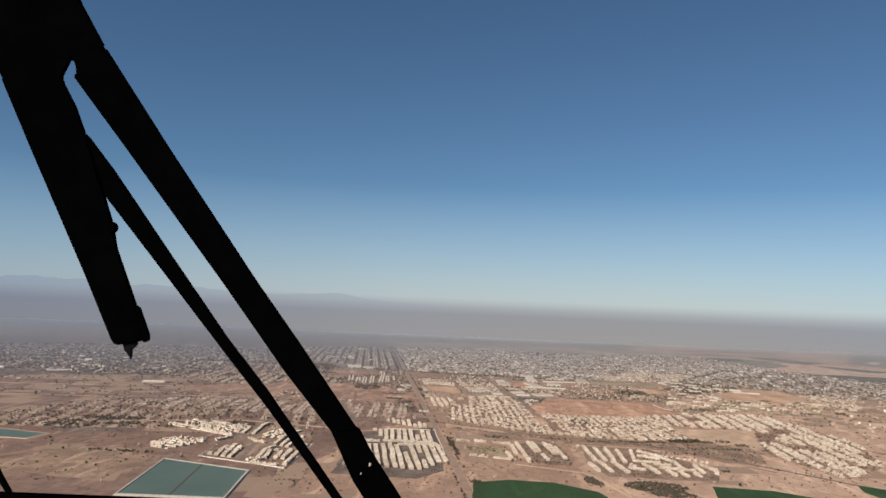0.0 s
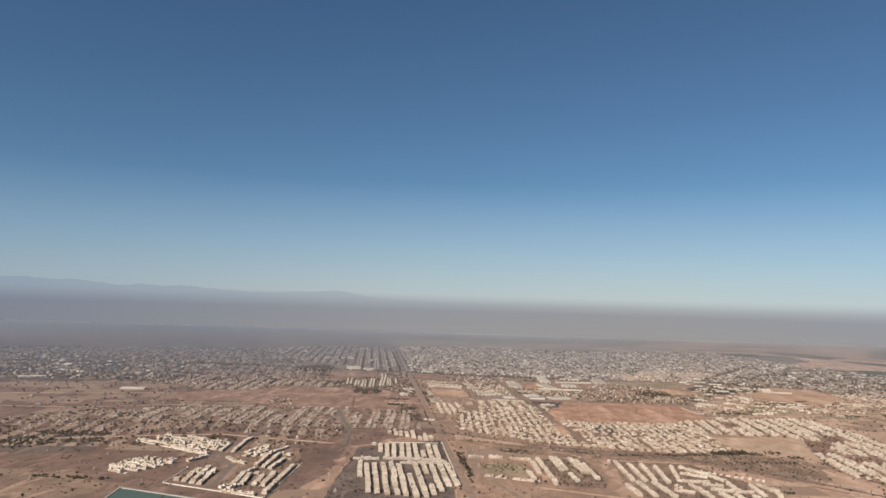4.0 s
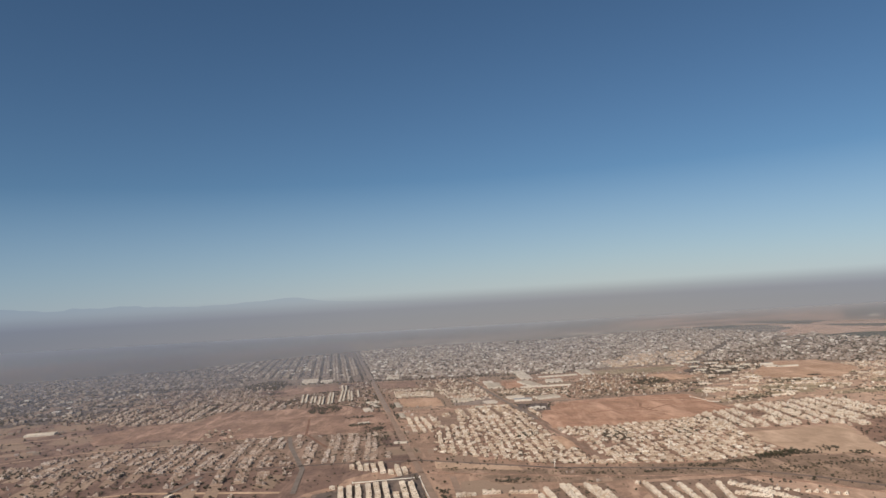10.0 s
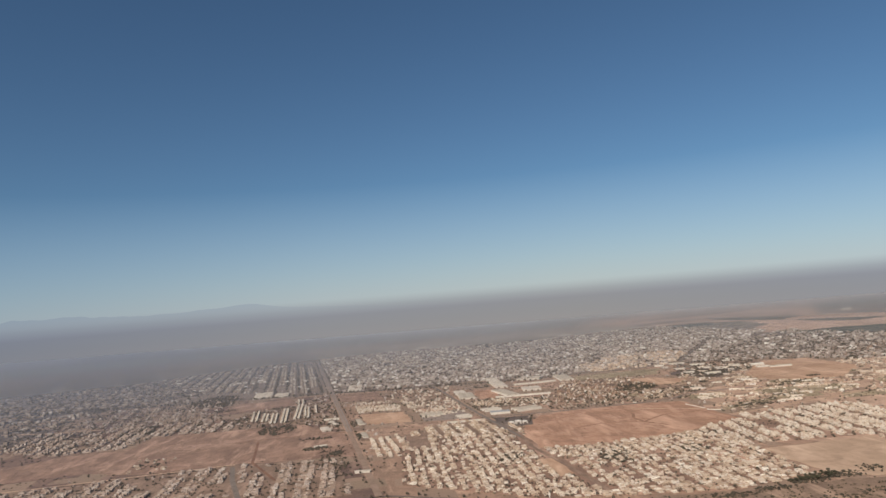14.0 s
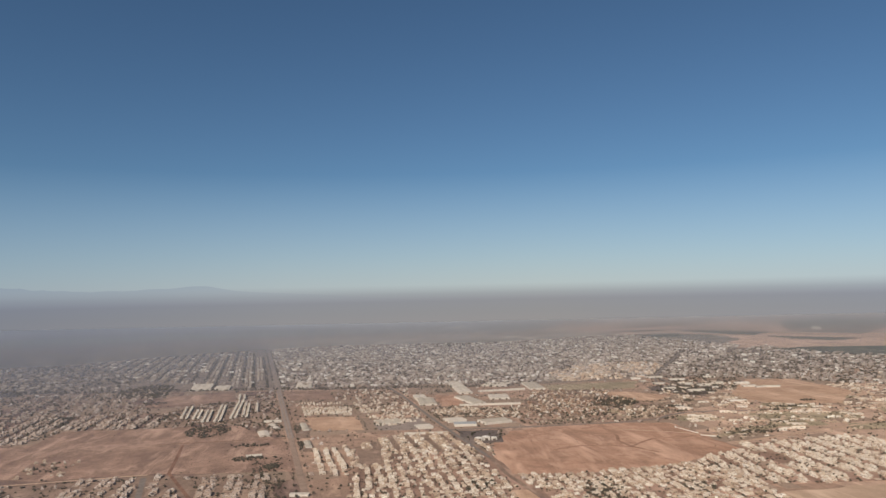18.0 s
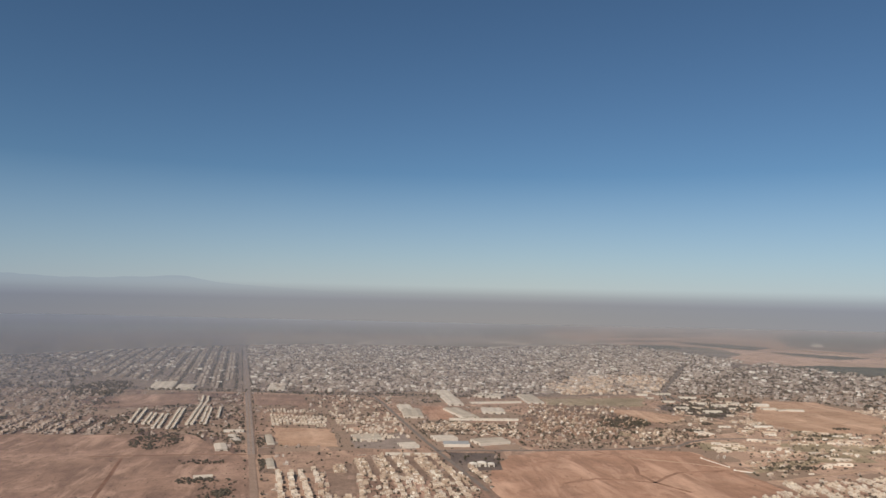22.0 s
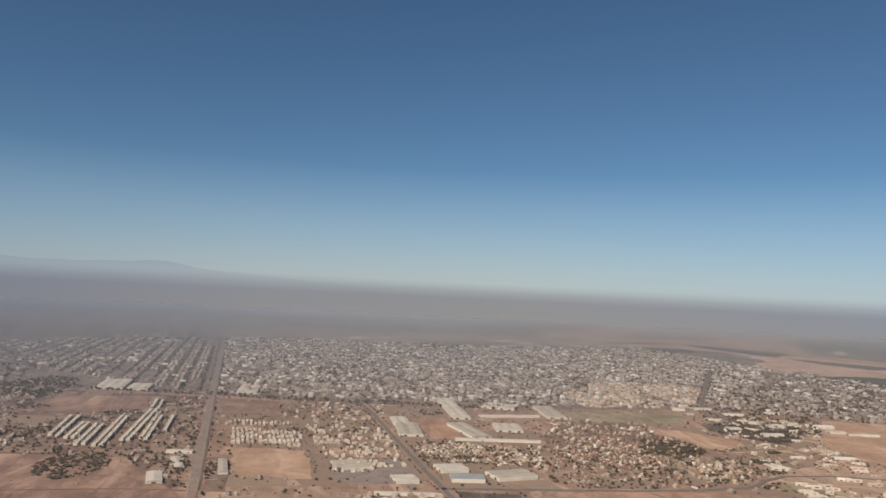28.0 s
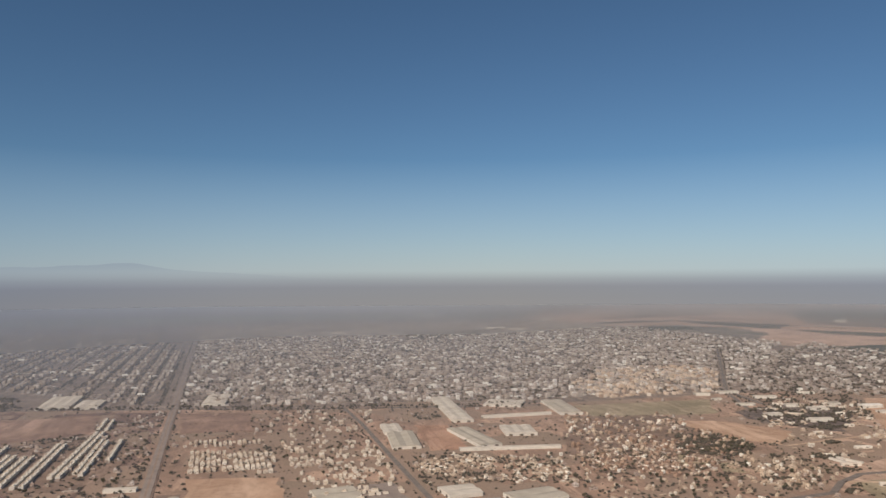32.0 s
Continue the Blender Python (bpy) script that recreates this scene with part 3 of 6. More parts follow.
ROADS = [(MAIN_ROAD, 7.5, DIRT_ROAD, "straight dirt-edged road"), (RAIL, 5, ASH_EARTH, "dark railway line along the houses"), (CROSS_ROAD, 7, ASPHALT, "asphalt cross road before the town"),
         (MID_ROAD, 5, ASPHALT, "asphalt road beside factory halls"), (AVENUE, 6, ASPHALT, "wide dark avenue into the town"), (HIGHWAY, 7, ASPHALT, "asphalt highway lined with trees"),
         (WEST_STREET, 6, ASPHALT, "grey street between house rows"), (FIELD_TRACK, 4.0, SOIL_DARKRED, "dark earth track across the field"), (RIVER_ROAD, 4, SOIL_BROWN, "dirt road along the river bed"), (POND_ROAD, 4.5, SOIL_TAN, "pale dirt road beside the green field"),
         ([(-282, 931), (-288, 990), (-294, 1038), (-316, 1062), (-334, 1083), (-332, 1146), (-330, 1225), (-318, 1300)], 6, ASPHALT, "grey street through the white estate"), ([(90, 1762), (182, 1763), (278, 1764), (347, 1772), (405, 1785), (432, 1812), (467, 1834), (520, 1838), (580, 1826)], 6, ASPHALT, "curved grey road north of the red field"), ([(436, 1814), (486, 1803), (545, 1788)], 4, SOIL_TAN, "pale dirt lane off the curved road"), ([(118, 1573), (122, 1489), (140, 1370), (153, 1260)], 5, STREET, "dark street between the house rows"), ([(-131, 1744), (-185, 1746), (-300, 1735)], 3, SOIL_DARKRED, "dark track across the field"), ([(-22, 1224), (-12, 1076), (12, 1000), (40, 930)], 7, DIRT_ROAD, "dirt road beside the white estate"),
         ([(315, 1721), (382, 1683), (433, 1640)], 2.5, SOIL_TAN, "pale track across the red field"), ([(286, 1757), (303, 1730), (308, 1707), (303, 1668), (294, 1637), (298, 1600), (318, 1560)], 4.5, TRACK_RED, "dark track across the red field"),
         ([(200, 1600), (240, 1618), (266, 1613), (298, 1600), (322, 1626), (342, 1643), (403, 1650)], 4.5, TRACK_RED, "dark track across the red field"), 
         ([(-573, 1158), (-462, 1207), (-374, 1236), (-205, 1200)], 6, SOIL_TAN, "pale dirt road past the white estate")]
ROADS += [([(-900, 1420), (-700, 1440), (-560, 1512), (-262, 1560)], 3, SOIL_TAN, "pale dirt track along the rose estate"), ([(-1200, 1900), (-830, 2085), (-713, 2042), (-600, 2030)], 5, SOIL_TAN, "pale dirt road on the western plain"),
          ([(-1100, 1560), (-800, 1620), (-620, 1685)], 4, SOIL_TAN, "pale dirt track towards the brown field"), ([(430, 1600), (540, 1640), (700, 1700), (950, 1760)], 4, SOIL_TAN, "pale dirt track over the scrub land"), ([(470, 1950), (600, 1985), (800, 1960), (1100, 1900)], 4, SOIL_TAN, "pale dirt track past the red field")]
for line, wide, mat, label in ROADS:
    strip("road", line, wide, 0.42, mat, label)
for off in (-2.6, 2.6):
    strip("road", [(x + off, y) for x, y in [on_road(y) for y in (1745, 1900, 2200, 2600, 3200, 3900)]], 3.4, 0.5, ROAD_DUST, "dusty asphalt lane of the straight road")
strip("road", [(x + 5.5, y) for x, y in [on_road(y) for y in (1745, 1900, 2200, 2300)]], 1.2, 0.5, STREET, "dark earth strip beside the asphalt lane")
patch("roadside_yard", [(-134, 1872), (-115, 1871), (-98, 1743), (-117, 1743)], 0.46, STREET, "dark earth yard beside the straight road", "ground", 2)
patch("roadside_yard", [(-114, 1718), (-98, 1718), (-89, 1651), (-106, 1652)], 0.46, STREET, "dark earth yard beside the straight road", "ground", 2)

# ---- haze, far distance ----
TOP = 195.0


def band(name, radius, heights, mat, label, a0=-62, a1=62, step=1.0):
    """A far standing band round the plain; heights gives the top for each bearing."""
    v, f = [], []
    bearings = np.arange(a0, a1 + step, step)
    for i, a in enumerate(bearings):
        x, y = radius * math.sin(radians(a)), 60 + radius * math.cos(radians(a))
        v += [(x, y, -5.0), (x, y, heights(a))]
        if i:
            f.append((2 * i - 2, 2 * i, 2 * i + 1, 2 * i - 1))
    return tagged(new(name, mesh_from(name, v, f, [mat], smooth=True)), label, "distance", kind="structure")


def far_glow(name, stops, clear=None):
    """Distant air and hills: glow with haze painted by height, dimmer to the west."""
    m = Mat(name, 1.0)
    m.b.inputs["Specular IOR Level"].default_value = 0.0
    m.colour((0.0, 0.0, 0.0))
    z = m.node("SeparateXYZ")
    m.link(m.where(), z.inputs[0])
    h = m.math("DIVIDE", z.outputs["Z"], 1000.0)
    # darker, bluer west and bluer east painted into the glow
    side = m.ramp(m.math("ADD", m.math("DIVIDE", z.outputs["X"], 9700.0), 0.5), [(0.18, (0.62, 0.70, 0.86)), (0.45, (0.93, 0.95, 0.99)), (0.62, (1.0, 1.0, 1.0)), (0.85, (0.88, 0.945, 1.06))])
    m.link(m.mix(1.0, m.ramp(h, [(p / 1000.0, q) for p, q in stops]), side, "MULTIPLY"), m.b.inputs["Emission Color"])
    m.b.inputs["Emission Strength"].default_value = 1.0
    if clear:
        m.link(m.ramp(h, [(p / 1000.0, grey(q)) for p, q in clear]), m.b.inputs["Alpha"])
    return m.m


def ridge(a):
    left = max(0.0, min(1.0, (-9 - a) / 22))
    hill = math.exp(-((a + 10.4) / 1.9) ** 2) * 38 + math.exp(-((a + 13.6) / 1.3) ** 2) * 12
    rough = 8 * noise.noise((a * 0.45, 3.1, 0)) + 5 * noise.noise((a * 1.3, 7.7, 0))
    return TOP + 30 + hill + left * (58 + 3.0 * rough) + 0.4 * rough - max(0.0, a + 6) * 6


# haze is put into the ridge's glow and its fading foot
band("backdrop_mountains", 4850, ridge, far_glow("hazy_hills", [(150, (0.28, 0.29, 0.32)), (260, (0.26, 0.29, 0.345)), (340, (0.27, 0.31, 0.38))], [(150, 0.0), (200, 0.12), (255, 0.42), (310, 0.5)]), "pale blue-grey mountain ridge with haze painted into its glow", -62, 6, 0.25)


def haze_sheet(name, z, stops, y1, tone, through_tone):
    """A thin added sheet over the plain that imitates haze, denser with distance."""
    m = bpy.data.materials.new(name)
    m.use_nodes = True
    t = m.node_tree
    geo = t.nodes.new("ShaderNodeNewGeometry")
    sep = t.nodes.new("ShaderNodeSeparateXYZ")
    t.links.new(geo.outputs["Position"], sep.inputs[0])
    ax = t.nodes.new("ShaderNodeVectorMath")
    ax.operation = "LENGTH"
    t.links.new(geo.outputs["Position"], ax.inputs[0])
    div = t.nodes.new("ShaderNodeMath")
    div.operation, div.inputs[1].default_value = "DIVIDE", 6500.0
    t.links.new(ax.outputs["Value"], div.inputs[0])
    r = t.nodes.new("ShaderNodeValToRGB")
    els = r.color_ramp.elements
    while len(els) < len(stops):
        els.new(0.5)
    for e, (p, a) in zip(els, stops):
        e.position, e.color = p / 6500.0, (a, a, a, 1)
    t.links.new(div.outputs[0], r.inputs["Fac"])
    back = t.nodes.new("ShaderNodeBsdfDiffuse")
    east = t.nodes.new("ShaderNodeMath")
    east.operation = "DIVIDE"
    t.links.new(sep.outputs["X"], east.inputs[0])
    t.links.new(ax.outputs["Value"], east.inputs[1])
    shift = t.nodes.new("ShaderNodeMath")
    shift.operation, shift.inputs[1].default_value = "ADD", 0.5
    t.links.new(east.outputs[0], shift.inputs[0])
    # haze tone painted darker and bluer towards the west
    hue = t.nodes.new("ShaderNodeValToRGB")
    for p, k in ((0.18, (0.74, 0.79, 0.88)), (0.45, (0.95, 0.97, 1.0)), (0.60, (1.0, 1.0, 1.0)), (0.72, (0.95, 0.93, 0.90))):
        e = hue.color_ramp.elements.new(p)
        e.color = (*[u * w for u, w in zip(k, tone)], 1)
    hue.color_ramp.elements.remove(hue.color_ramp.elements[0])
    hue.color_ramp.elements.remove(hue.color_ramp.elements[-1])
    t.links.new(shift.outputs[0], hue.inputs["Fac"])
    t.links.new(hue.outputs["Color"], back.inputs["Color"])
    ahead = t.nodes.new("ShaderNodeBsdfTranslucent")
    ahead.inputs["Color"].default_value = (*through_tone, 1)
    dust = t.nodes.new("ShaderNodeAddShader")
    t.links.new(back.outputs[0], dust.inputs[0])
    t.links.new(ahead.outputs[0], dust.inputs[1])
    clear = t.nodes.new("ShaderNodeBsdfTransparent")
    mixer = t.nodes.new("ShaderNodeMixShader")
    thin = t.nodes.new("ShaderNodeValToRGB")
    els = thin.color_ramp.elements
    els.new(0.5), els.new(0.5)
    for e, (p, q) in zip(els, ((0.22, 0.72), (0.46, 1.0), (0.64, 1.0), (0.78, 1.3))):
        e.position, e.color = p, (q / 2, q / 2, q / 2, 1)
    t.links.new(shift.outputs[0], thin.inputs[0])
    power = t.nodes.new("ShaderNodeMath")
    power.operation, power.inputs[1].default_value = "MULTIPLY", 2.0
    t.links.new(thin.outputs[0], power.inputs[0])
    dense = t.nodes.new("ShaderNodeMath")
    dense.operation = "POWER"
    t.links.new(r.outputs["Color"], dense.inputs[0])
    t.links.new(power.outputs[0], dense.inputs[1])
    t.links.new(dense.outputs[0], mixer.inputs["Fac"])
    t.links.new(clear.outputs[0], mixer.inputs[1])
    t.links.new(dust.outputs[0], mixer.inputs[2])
    t.links.new(mixer.outputs[0], t.nodes["Material Output"].inputs["Surface"])
    r0 = stops[0][0]
    v, f = [], []
    for i, a in enumerate(range(-64, 65, 4)):
        s, c = math.sin(radians(a)), math.cos(radians(a))
        v += [(r0 * s, r0 * c, z), (y1 * s, y1 * c, z)]
        if i:
            f.append((2 * i - 2, 2 * i - 1, 2 * i + 1, 2 * i))
    return tagged(new(name, mesh_from(name, v, f, [m])), "thin added sheet imitating grey haze over the plain", "haze", kind="structure")


# added sheets stand in for air haze, painted more opaque with distance
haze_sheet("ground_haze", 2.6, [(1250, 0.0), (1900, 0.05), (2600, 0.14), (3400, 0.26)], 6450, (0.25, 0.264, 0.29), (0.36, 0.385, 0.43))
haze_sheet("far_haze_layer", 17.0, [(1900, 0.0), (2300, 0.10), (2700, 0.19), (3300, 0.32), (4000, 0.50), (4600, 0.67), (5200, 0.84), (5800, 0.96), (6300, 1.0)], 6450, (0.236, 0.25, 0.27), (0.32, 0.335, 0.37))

# ---- houses ----


def house_block(w, d, h, hut, par=0.5):
    """Walls, flat roof with parapet and stair hut: vertices, faces and material numbers."""
    x, y, t = w / 2, d / 2, 0.3
    v = [(-x, -y, -0.3), (x, -y, -0.3), (x, y, -0.3), (-x, y, -0.3), (-x, -y, h + par), (x, -y, h + par), (x, y, h + par), (-x, y, h + par)]
    v += [(-x + t, -y + t, h + par), (x - t, -y + t, h + par), (x - t, y - t, h + par), (-x + t, y - t, h + par), (-x + t, -y + t, h), (x - t, -y + t, h), (x - t, y - t, h), (-x + t, y - t, h)]
    f = [(0, 1, 5, 4), (1, 2, 6, 5), (2, 3, 7, 6), (3, 0, 4, 7), (4, 5, 9, 8), (5, 6, 10, 9), (6, 7, 11, 10), (7, 4, 8, 11), (8, 9, 13, 12), (9, 10, 14, 13), (10, 11, 15, 14), (11, 8, 12, 15), (12, 13, 14, 15)]
    k = [0] * 12 + [1]
    for sx, sy in ((0, -1), (0, 1), (1, 0), (-1, 0)):
        half = 0.22 * (w if sy else d)
        for z0, z1, off in ((0.15 * h, 0.5 * h, -0.5), (0.45 * h, 0.8 * h, 0.45)):
            c = off * 2 * half
            e = half * 0.5
            q = [(c - e, z0), (c + e, z0), (c + e, z1), (c - e, z1)]
            b0 = len(v)
            v += [(p, sy * (y + 0.03), r) if sy else (sx * (x + 0.03), p, r) for p, r in q]
            f.append((b0, b0 + 1, b0 + 2, b0 + 3))
            k.append(2)
    if hut:
        hx, hy, hw, hd, hh = hut
        bv, bf = box_data(hx * x - hw / 2, hy * y - hd / 2, h, hx * x + hw / 2, hy * y + hd / 2, h + hh)
        f += [tuple(i + len(v) for i in q) for q in bf]
        v += bv
        k += [0] * 5
    return np.array(v), f, k


def simple_block(w, d, h):
    v, f = box_data(-w / 2, -d / 2, -0.3, w / 2, d / 2, h)
    return np.array(v), f, [0, 0, 0, 0, 0]


def many(name, places, shapes, mats, label, category="houses", kind="stuff"):
    """One mesh of many blocks; places: x, y, turn, scale in plan, scale in height, shape number."""
    vs, fs, ks, base = [], [], [], 0
    for x, y, a, s, hz, n in places:
        v, f, k = shapes[int(n) % len(shapes)]
        c, q = math.cos(a), math.sin(a)
        p = v * np.array([s, s, hz])
        vs.append(np.stack([x + p[:, 0] * c - p[:, 1] * q, y + p[:, 0] * q + p[:, 1] * c, p[:, 2]], 1))
        fs += [[i + base for i in g] for g in f]
        ks += k
        base += len(v)
    if not vs:
        return None
    me = mesh_from(name, np.concatenate(vs).tolist(), fs, mats, ks)
    return tagged(new(name, me), label, category, kind=kind)


KEEP_OUT_LINES = [(line, wide / 2 + 5) for line, wide, mat, label in ROADS]


def free(px, py, margin=4.0, fields=True):
    ok = np.ones(len(px), bool)
    if fields:
        for poly in FIELDS:
            ok &= ~inside(px, py, poly)
    for line, half in KEEP_OUT_LINES:
        ok &= ~near_line(px, py, line, half + margin - 4)
    return ok


BLOCKS = []


def plots(poly, angle, pitch, wide, fill, seed, cross=0, deep=8.0, jitter=0.5, yards=0.3, slabs=False, size=(0.66, 1.1), calm=1.0, single=False):
    """House places on back-to-back rows that run along the angle inside a polygon. cross: every so many houses a side street."""
    r = np.random.default_rng(seed)
    p = np.array(poly, float)
    mid = p.mean(0)
    a = radians(angle)
    u, w = np.array([math.cos(a), math.sin(a)]), np.array([-math.sin(a), math.cos(a)])
    lu, lw = (p - mid) @ u, (p - mid) @ w
    out, segs = [], []
    for i, cu in enumerate(np.arange(lu.min(), lu.max(), pitch)):
        cu += r.normal(0, 0.04) * pitch
        n, start, shift, gone = int(r.integers(0, 4)), lw.min(), 0.0, False
        for cw in np.arange(lw.min(), lw.max(), wide):
            n += 1
            if cross and n % cross == 0:
                if slabs and not gone:
                    segs.append((cu + shift, start, cw - wide * 0.4))
                start, shift, gone = cw + wide * 0.4, r.normal(0, 0.5), r.random() < 0.08
                continue
            if not gone:
                out += [(cu + side * deep / 2 + shift, cw, 0 if side > 0 else math.pi) for side in ((1,) if single else (-1, 1))]
    o = np.array(out)
    xy = mid + o[:, :1] * u + o[:, 1:2] * w + r.uniform(-jitter, jitter, (len(o), 2))
    for cu, w0, w1 in segs:
        c = mid + cu * u + (w0 + w1) / 2 * w
        q = [mid + (cu + su * (deep + 0.6)) * u + cw * w for su, cw in ((-1, w0), (1, w0), (1, w1), (-1, w1))]
        qx, qy = np.array([p[0] for p in q]), np.array([p[1] for p in q])
        if inside(np.array([c[0]]), np.array([c[1]]), poly)[0] and free(qx, qy, 4).all():
            BLOCKS.append(q)
    patchy = np.array([0.7 * noise.noise((x * 0.02, y * 0.02, seed)) + 0.5 * noise.noise((x * 0.06, y * 0.06, seed + 9)) for x, y in xy])
    ok = inside(xy[:, 0], xy[:, 1], poly) & free(xy[:, 0], xy[:, 1]) & (r.random(len(o)) < fill + calm * patchy)
    return [(x, y, a + t, r.uniform(*size), r.uniform(0.12, 0.3) if r.random() < yards else r.uniform(0.55, 1.2), r.integers(0, 6)) for (x, y), t in zip(xy[ok], o[ok, 2])]


def loose(poly, count, seed, size=(0.7, 1.4), fields=True, angle=None):
    """Places strewn at random inside a polygon."""
    r = np.random.default_rng(seed)
    p = np.array(poly, float)
    xy = r.uniform(p.min(0), p.max(0), (count * 3, 2))
    ok = inside(xy[:, 0], xy[:, 1], poly) & free(xy[:, 0], xy[:, 1], 4, fields)
    xy = xy[ok][:count]
    return [(x, y, radians(angle if angle is not None else r.uniform(0, 180)) + r.integers(0, 4) * math.pi / 2, r.uniform(*size), r.uniform(0.55, 1.0), r.integers(0, 9)) for x, y in xy]


HOUSE_DIMS = [(6.2, 4.6, 2.9, (0.5, 0.4, 1.6, 1.9, 1.5)), (5.8, 4.4, 3.4, (-0.45, 0.4, 1.5, 1.6, 1.4)), (6.4, 4.8, 2.7, None), (5.4, 4.3, 3.2, (0.4, -0.4, 1.8, 1.6, 1.5)), (6.6, 4.6, 3.0, (-0.5, -0.3, 1.5, 2.0, 1.5)), (4.6, 4.4, 3.6, None)]


def compound(w, d, h, hut, side):
    """A house of a main block, a lower wing and a yard wall."""
    vs, f, k = [], [], []
    pieces = [(house_block(w * 0.56, d * 0.92, h, hut and (hut[0] * 0.6, hut[1] * 0.6, *hut[2:]), 0.4), -0.21 * w * side, 0.02 * d), (house_block(w * 0.4, d * 0.68, h * 0.58, None, 0.35), 0.29 * w * side, 0.14 * d), (simple_block(w * 0.4, 0.3, 1.5), 0.29 * w * side, -0.44 * d)]
    for (v, g, q), dx, dy in pieces:
        base = sum(len(u) for u in vs)
        vs.append(v + np.array([dx, dy, 0.0]))
        f += [tuple(i + base for i in face) for face in g]
        k += q
    return np.concatenate(vs), f, k


SHAPES = [compound(w, d, h, hut, (-1, 1)[i % 2]) for i, (w, d, h, hut) in enumerate(HOUSE_DIMS)]
SHAPES += [house_block(13, 3.0, 1.9, None, 0.2), simple_block(10, 0.5, 1.5), house_block(4.0, 3.2, 2.4, None)]
FAR_SHAPES = [simple_block(w, d, h) for w, d, h in ((5.0, 6, 3.6), (6, 5, 4.6), (4.5, 6.5, 3.0), (6.2, 6, 5.4), (5, 6, 6.2), (5, 8, 3.2))]

EST_WHITE = [(160, 1149), (262, 1150), (320, 1010), (300, 940), (170, 950), (158, 1010)]
EST_MID = [(68, 1142), (130, 1158), (136, 1047), (132, 1000), (88, 1000)]
EST_ROAD = [(-168, 1180), (-60, 1255), (-30, 930), (-60, 880), (-160, 885)]
EST_WEST = [(-336, 940), (-338, 1020), (-330, 1205), (-300, 1200), (-240, 1150), (-214, 1048), (-214, 900), (-279, 928)]
EST_WEST_N = [(-462, 1164), (-451, 1198), (-345, 1200), (-350, 1099)]
RESID = [(-44, 1660), (109, 1600), (340, 1500), (356, 1380), (350, 1250), (259, 1222), (95, 1252), (-43, 1360)]
RESID_N = [(10, 1738), (92, 1736), (132, 1640), (122, 1590), (-44, 1655)]
RESID_W = [(-92, 1656), (-46, 1668), (-42, 1515), (-84, 1515)]
RESID_E = [(345, 1400), (338, 1505), (430, 1590), (594, 1610), (640, 1300), (575, 1093), (479, 1000), (440, 1150), (455, 1215), (500, 1392)]
LEFT_S = [(-620, 1360), (-560, 1500), (-260, 1555), (-130, 1530), (-95, 1340), (-180, 1338), (-430, 1335)]
LEFT_N = [(-720, 1860), (-700, 2010), (-372, 2010), (-326, 1860), (-470, 1872), (-478, 1775), (-590, 1765)]
LEFT_NN = [(-700, 2020), (-700, 2350), (-430, 2400), (-415, 2120), (-380, 2020)]

# plots of bare, ploughed and weedy land, each its own tone
def land_plots(name, poly, count, seed, size, angle, z, label):
    r = np.random.default_rng(seed)
    p = np.array(poly, float)
    xy = r.uniform(p.min(0), p.max(0), (count * 3, 2))
    xy = xy[inside(xy[:, 0], xy[:, 1], poly) & free(xy[:, 0], xy[:, 1], 12)][:count]
    v, f = [], []
    for k, (x, y) in enumerate(xy):
        a = radians(angle + r.normal(0, 5))
        w, d = r.uniform(*size), r.uniform(*size)
        zz = z - 0.03 + 0.0004 * k
        q = [(sx * w / 2 * r.uniform(0.8, 1.1), sy * d / 2 * r.uniform(0.8, 1.1)) for sx, sy in ((-1, -1), (1, -1), (1, 1), (-1, 1))]
        b0 = len(v)
        for h in (zz, zz - 0.3):
            v += [(x + qx * math.cos(a) - qy * math.sin(a), y + qx * math.sin(a) + qy * math.cos(a), h) for qx, qy in q]
        f += [(b0, b0 + 1, b0 + 2, b0 + 3)] + [(b0 + i, b0 + 4 + i, b0 + 4 + (i + 1) % 4, b0 + (i + 1) % 4) for i in range(4)]
    return tagged(new(name, mesh_from(name, v, f, [PLOT_SOIL])), label, "plots", kind="stuff")


OPEN_SOUTH = [(-900, 700), (-900, 1500), (900, 1500), (900, 700)]
OPEN_NORTH = [(-900, 1500), (-1000, 2400), (1100, 2300), (1000, 1500)]
OPEN_FAR = [(-2600, 1700), (-2800, 3000), (-700, 2500), (-700, 1700)]
OPEN_EAST = [(1000, 1500), (700, 2200), (1700, 2800), (2700, 3000), (2400, 1900)]
land_plots("land_plots", OPEN_SOUTH, 110, 71, (22, 80), 6, 0.05, "plots of bare and weedy brown land near the fields")
land_plots("land_plots", OPEN_NORTH, 420, 72, (20, 75), 8, 0.05, "plots of bare and weedy brown land round the estates")
land_plots("land_plots", OPEN_FAR, 150, 73, (40, 150), 10, 0.05, "plots of brown land on the far plain")
land_plots("land_plots", OPEN_EAST, 260, 74, (40, 160), -8, 0.05, "plots of tan land on the far plain")

patch("estate_ground", RESID, 0.28, SOIL_BROWN, "brown earth streets of the tan estate", "ground", 2)
patch("estate_ground", RESID_N, 0.27, STREET, "dark earth streets beside the red field", "ground", 2)
patch("estate_ground", RESID_E, 0.28, SOIL_BROWN, "brown earth streets of the eastern estate", "ground", 2)
patch("estate_ground", LEFT_S, 0.28, STREET, "dark earth streets of the rose estate", "ground", 3)
patch("estate_ground", EST_ROAD, 0.28, ASH_EARTH, "dark grey streets of the white estate", "ground", 2)
patch("villa_ground", [(250, 1990), (300, 2150), (412, 2180), (450, 2060), (440, 1940), (300, 1850), (240, 1880)], 0.26, STREET, "dark red-brown earth lanes among the villas", "ground", 6)
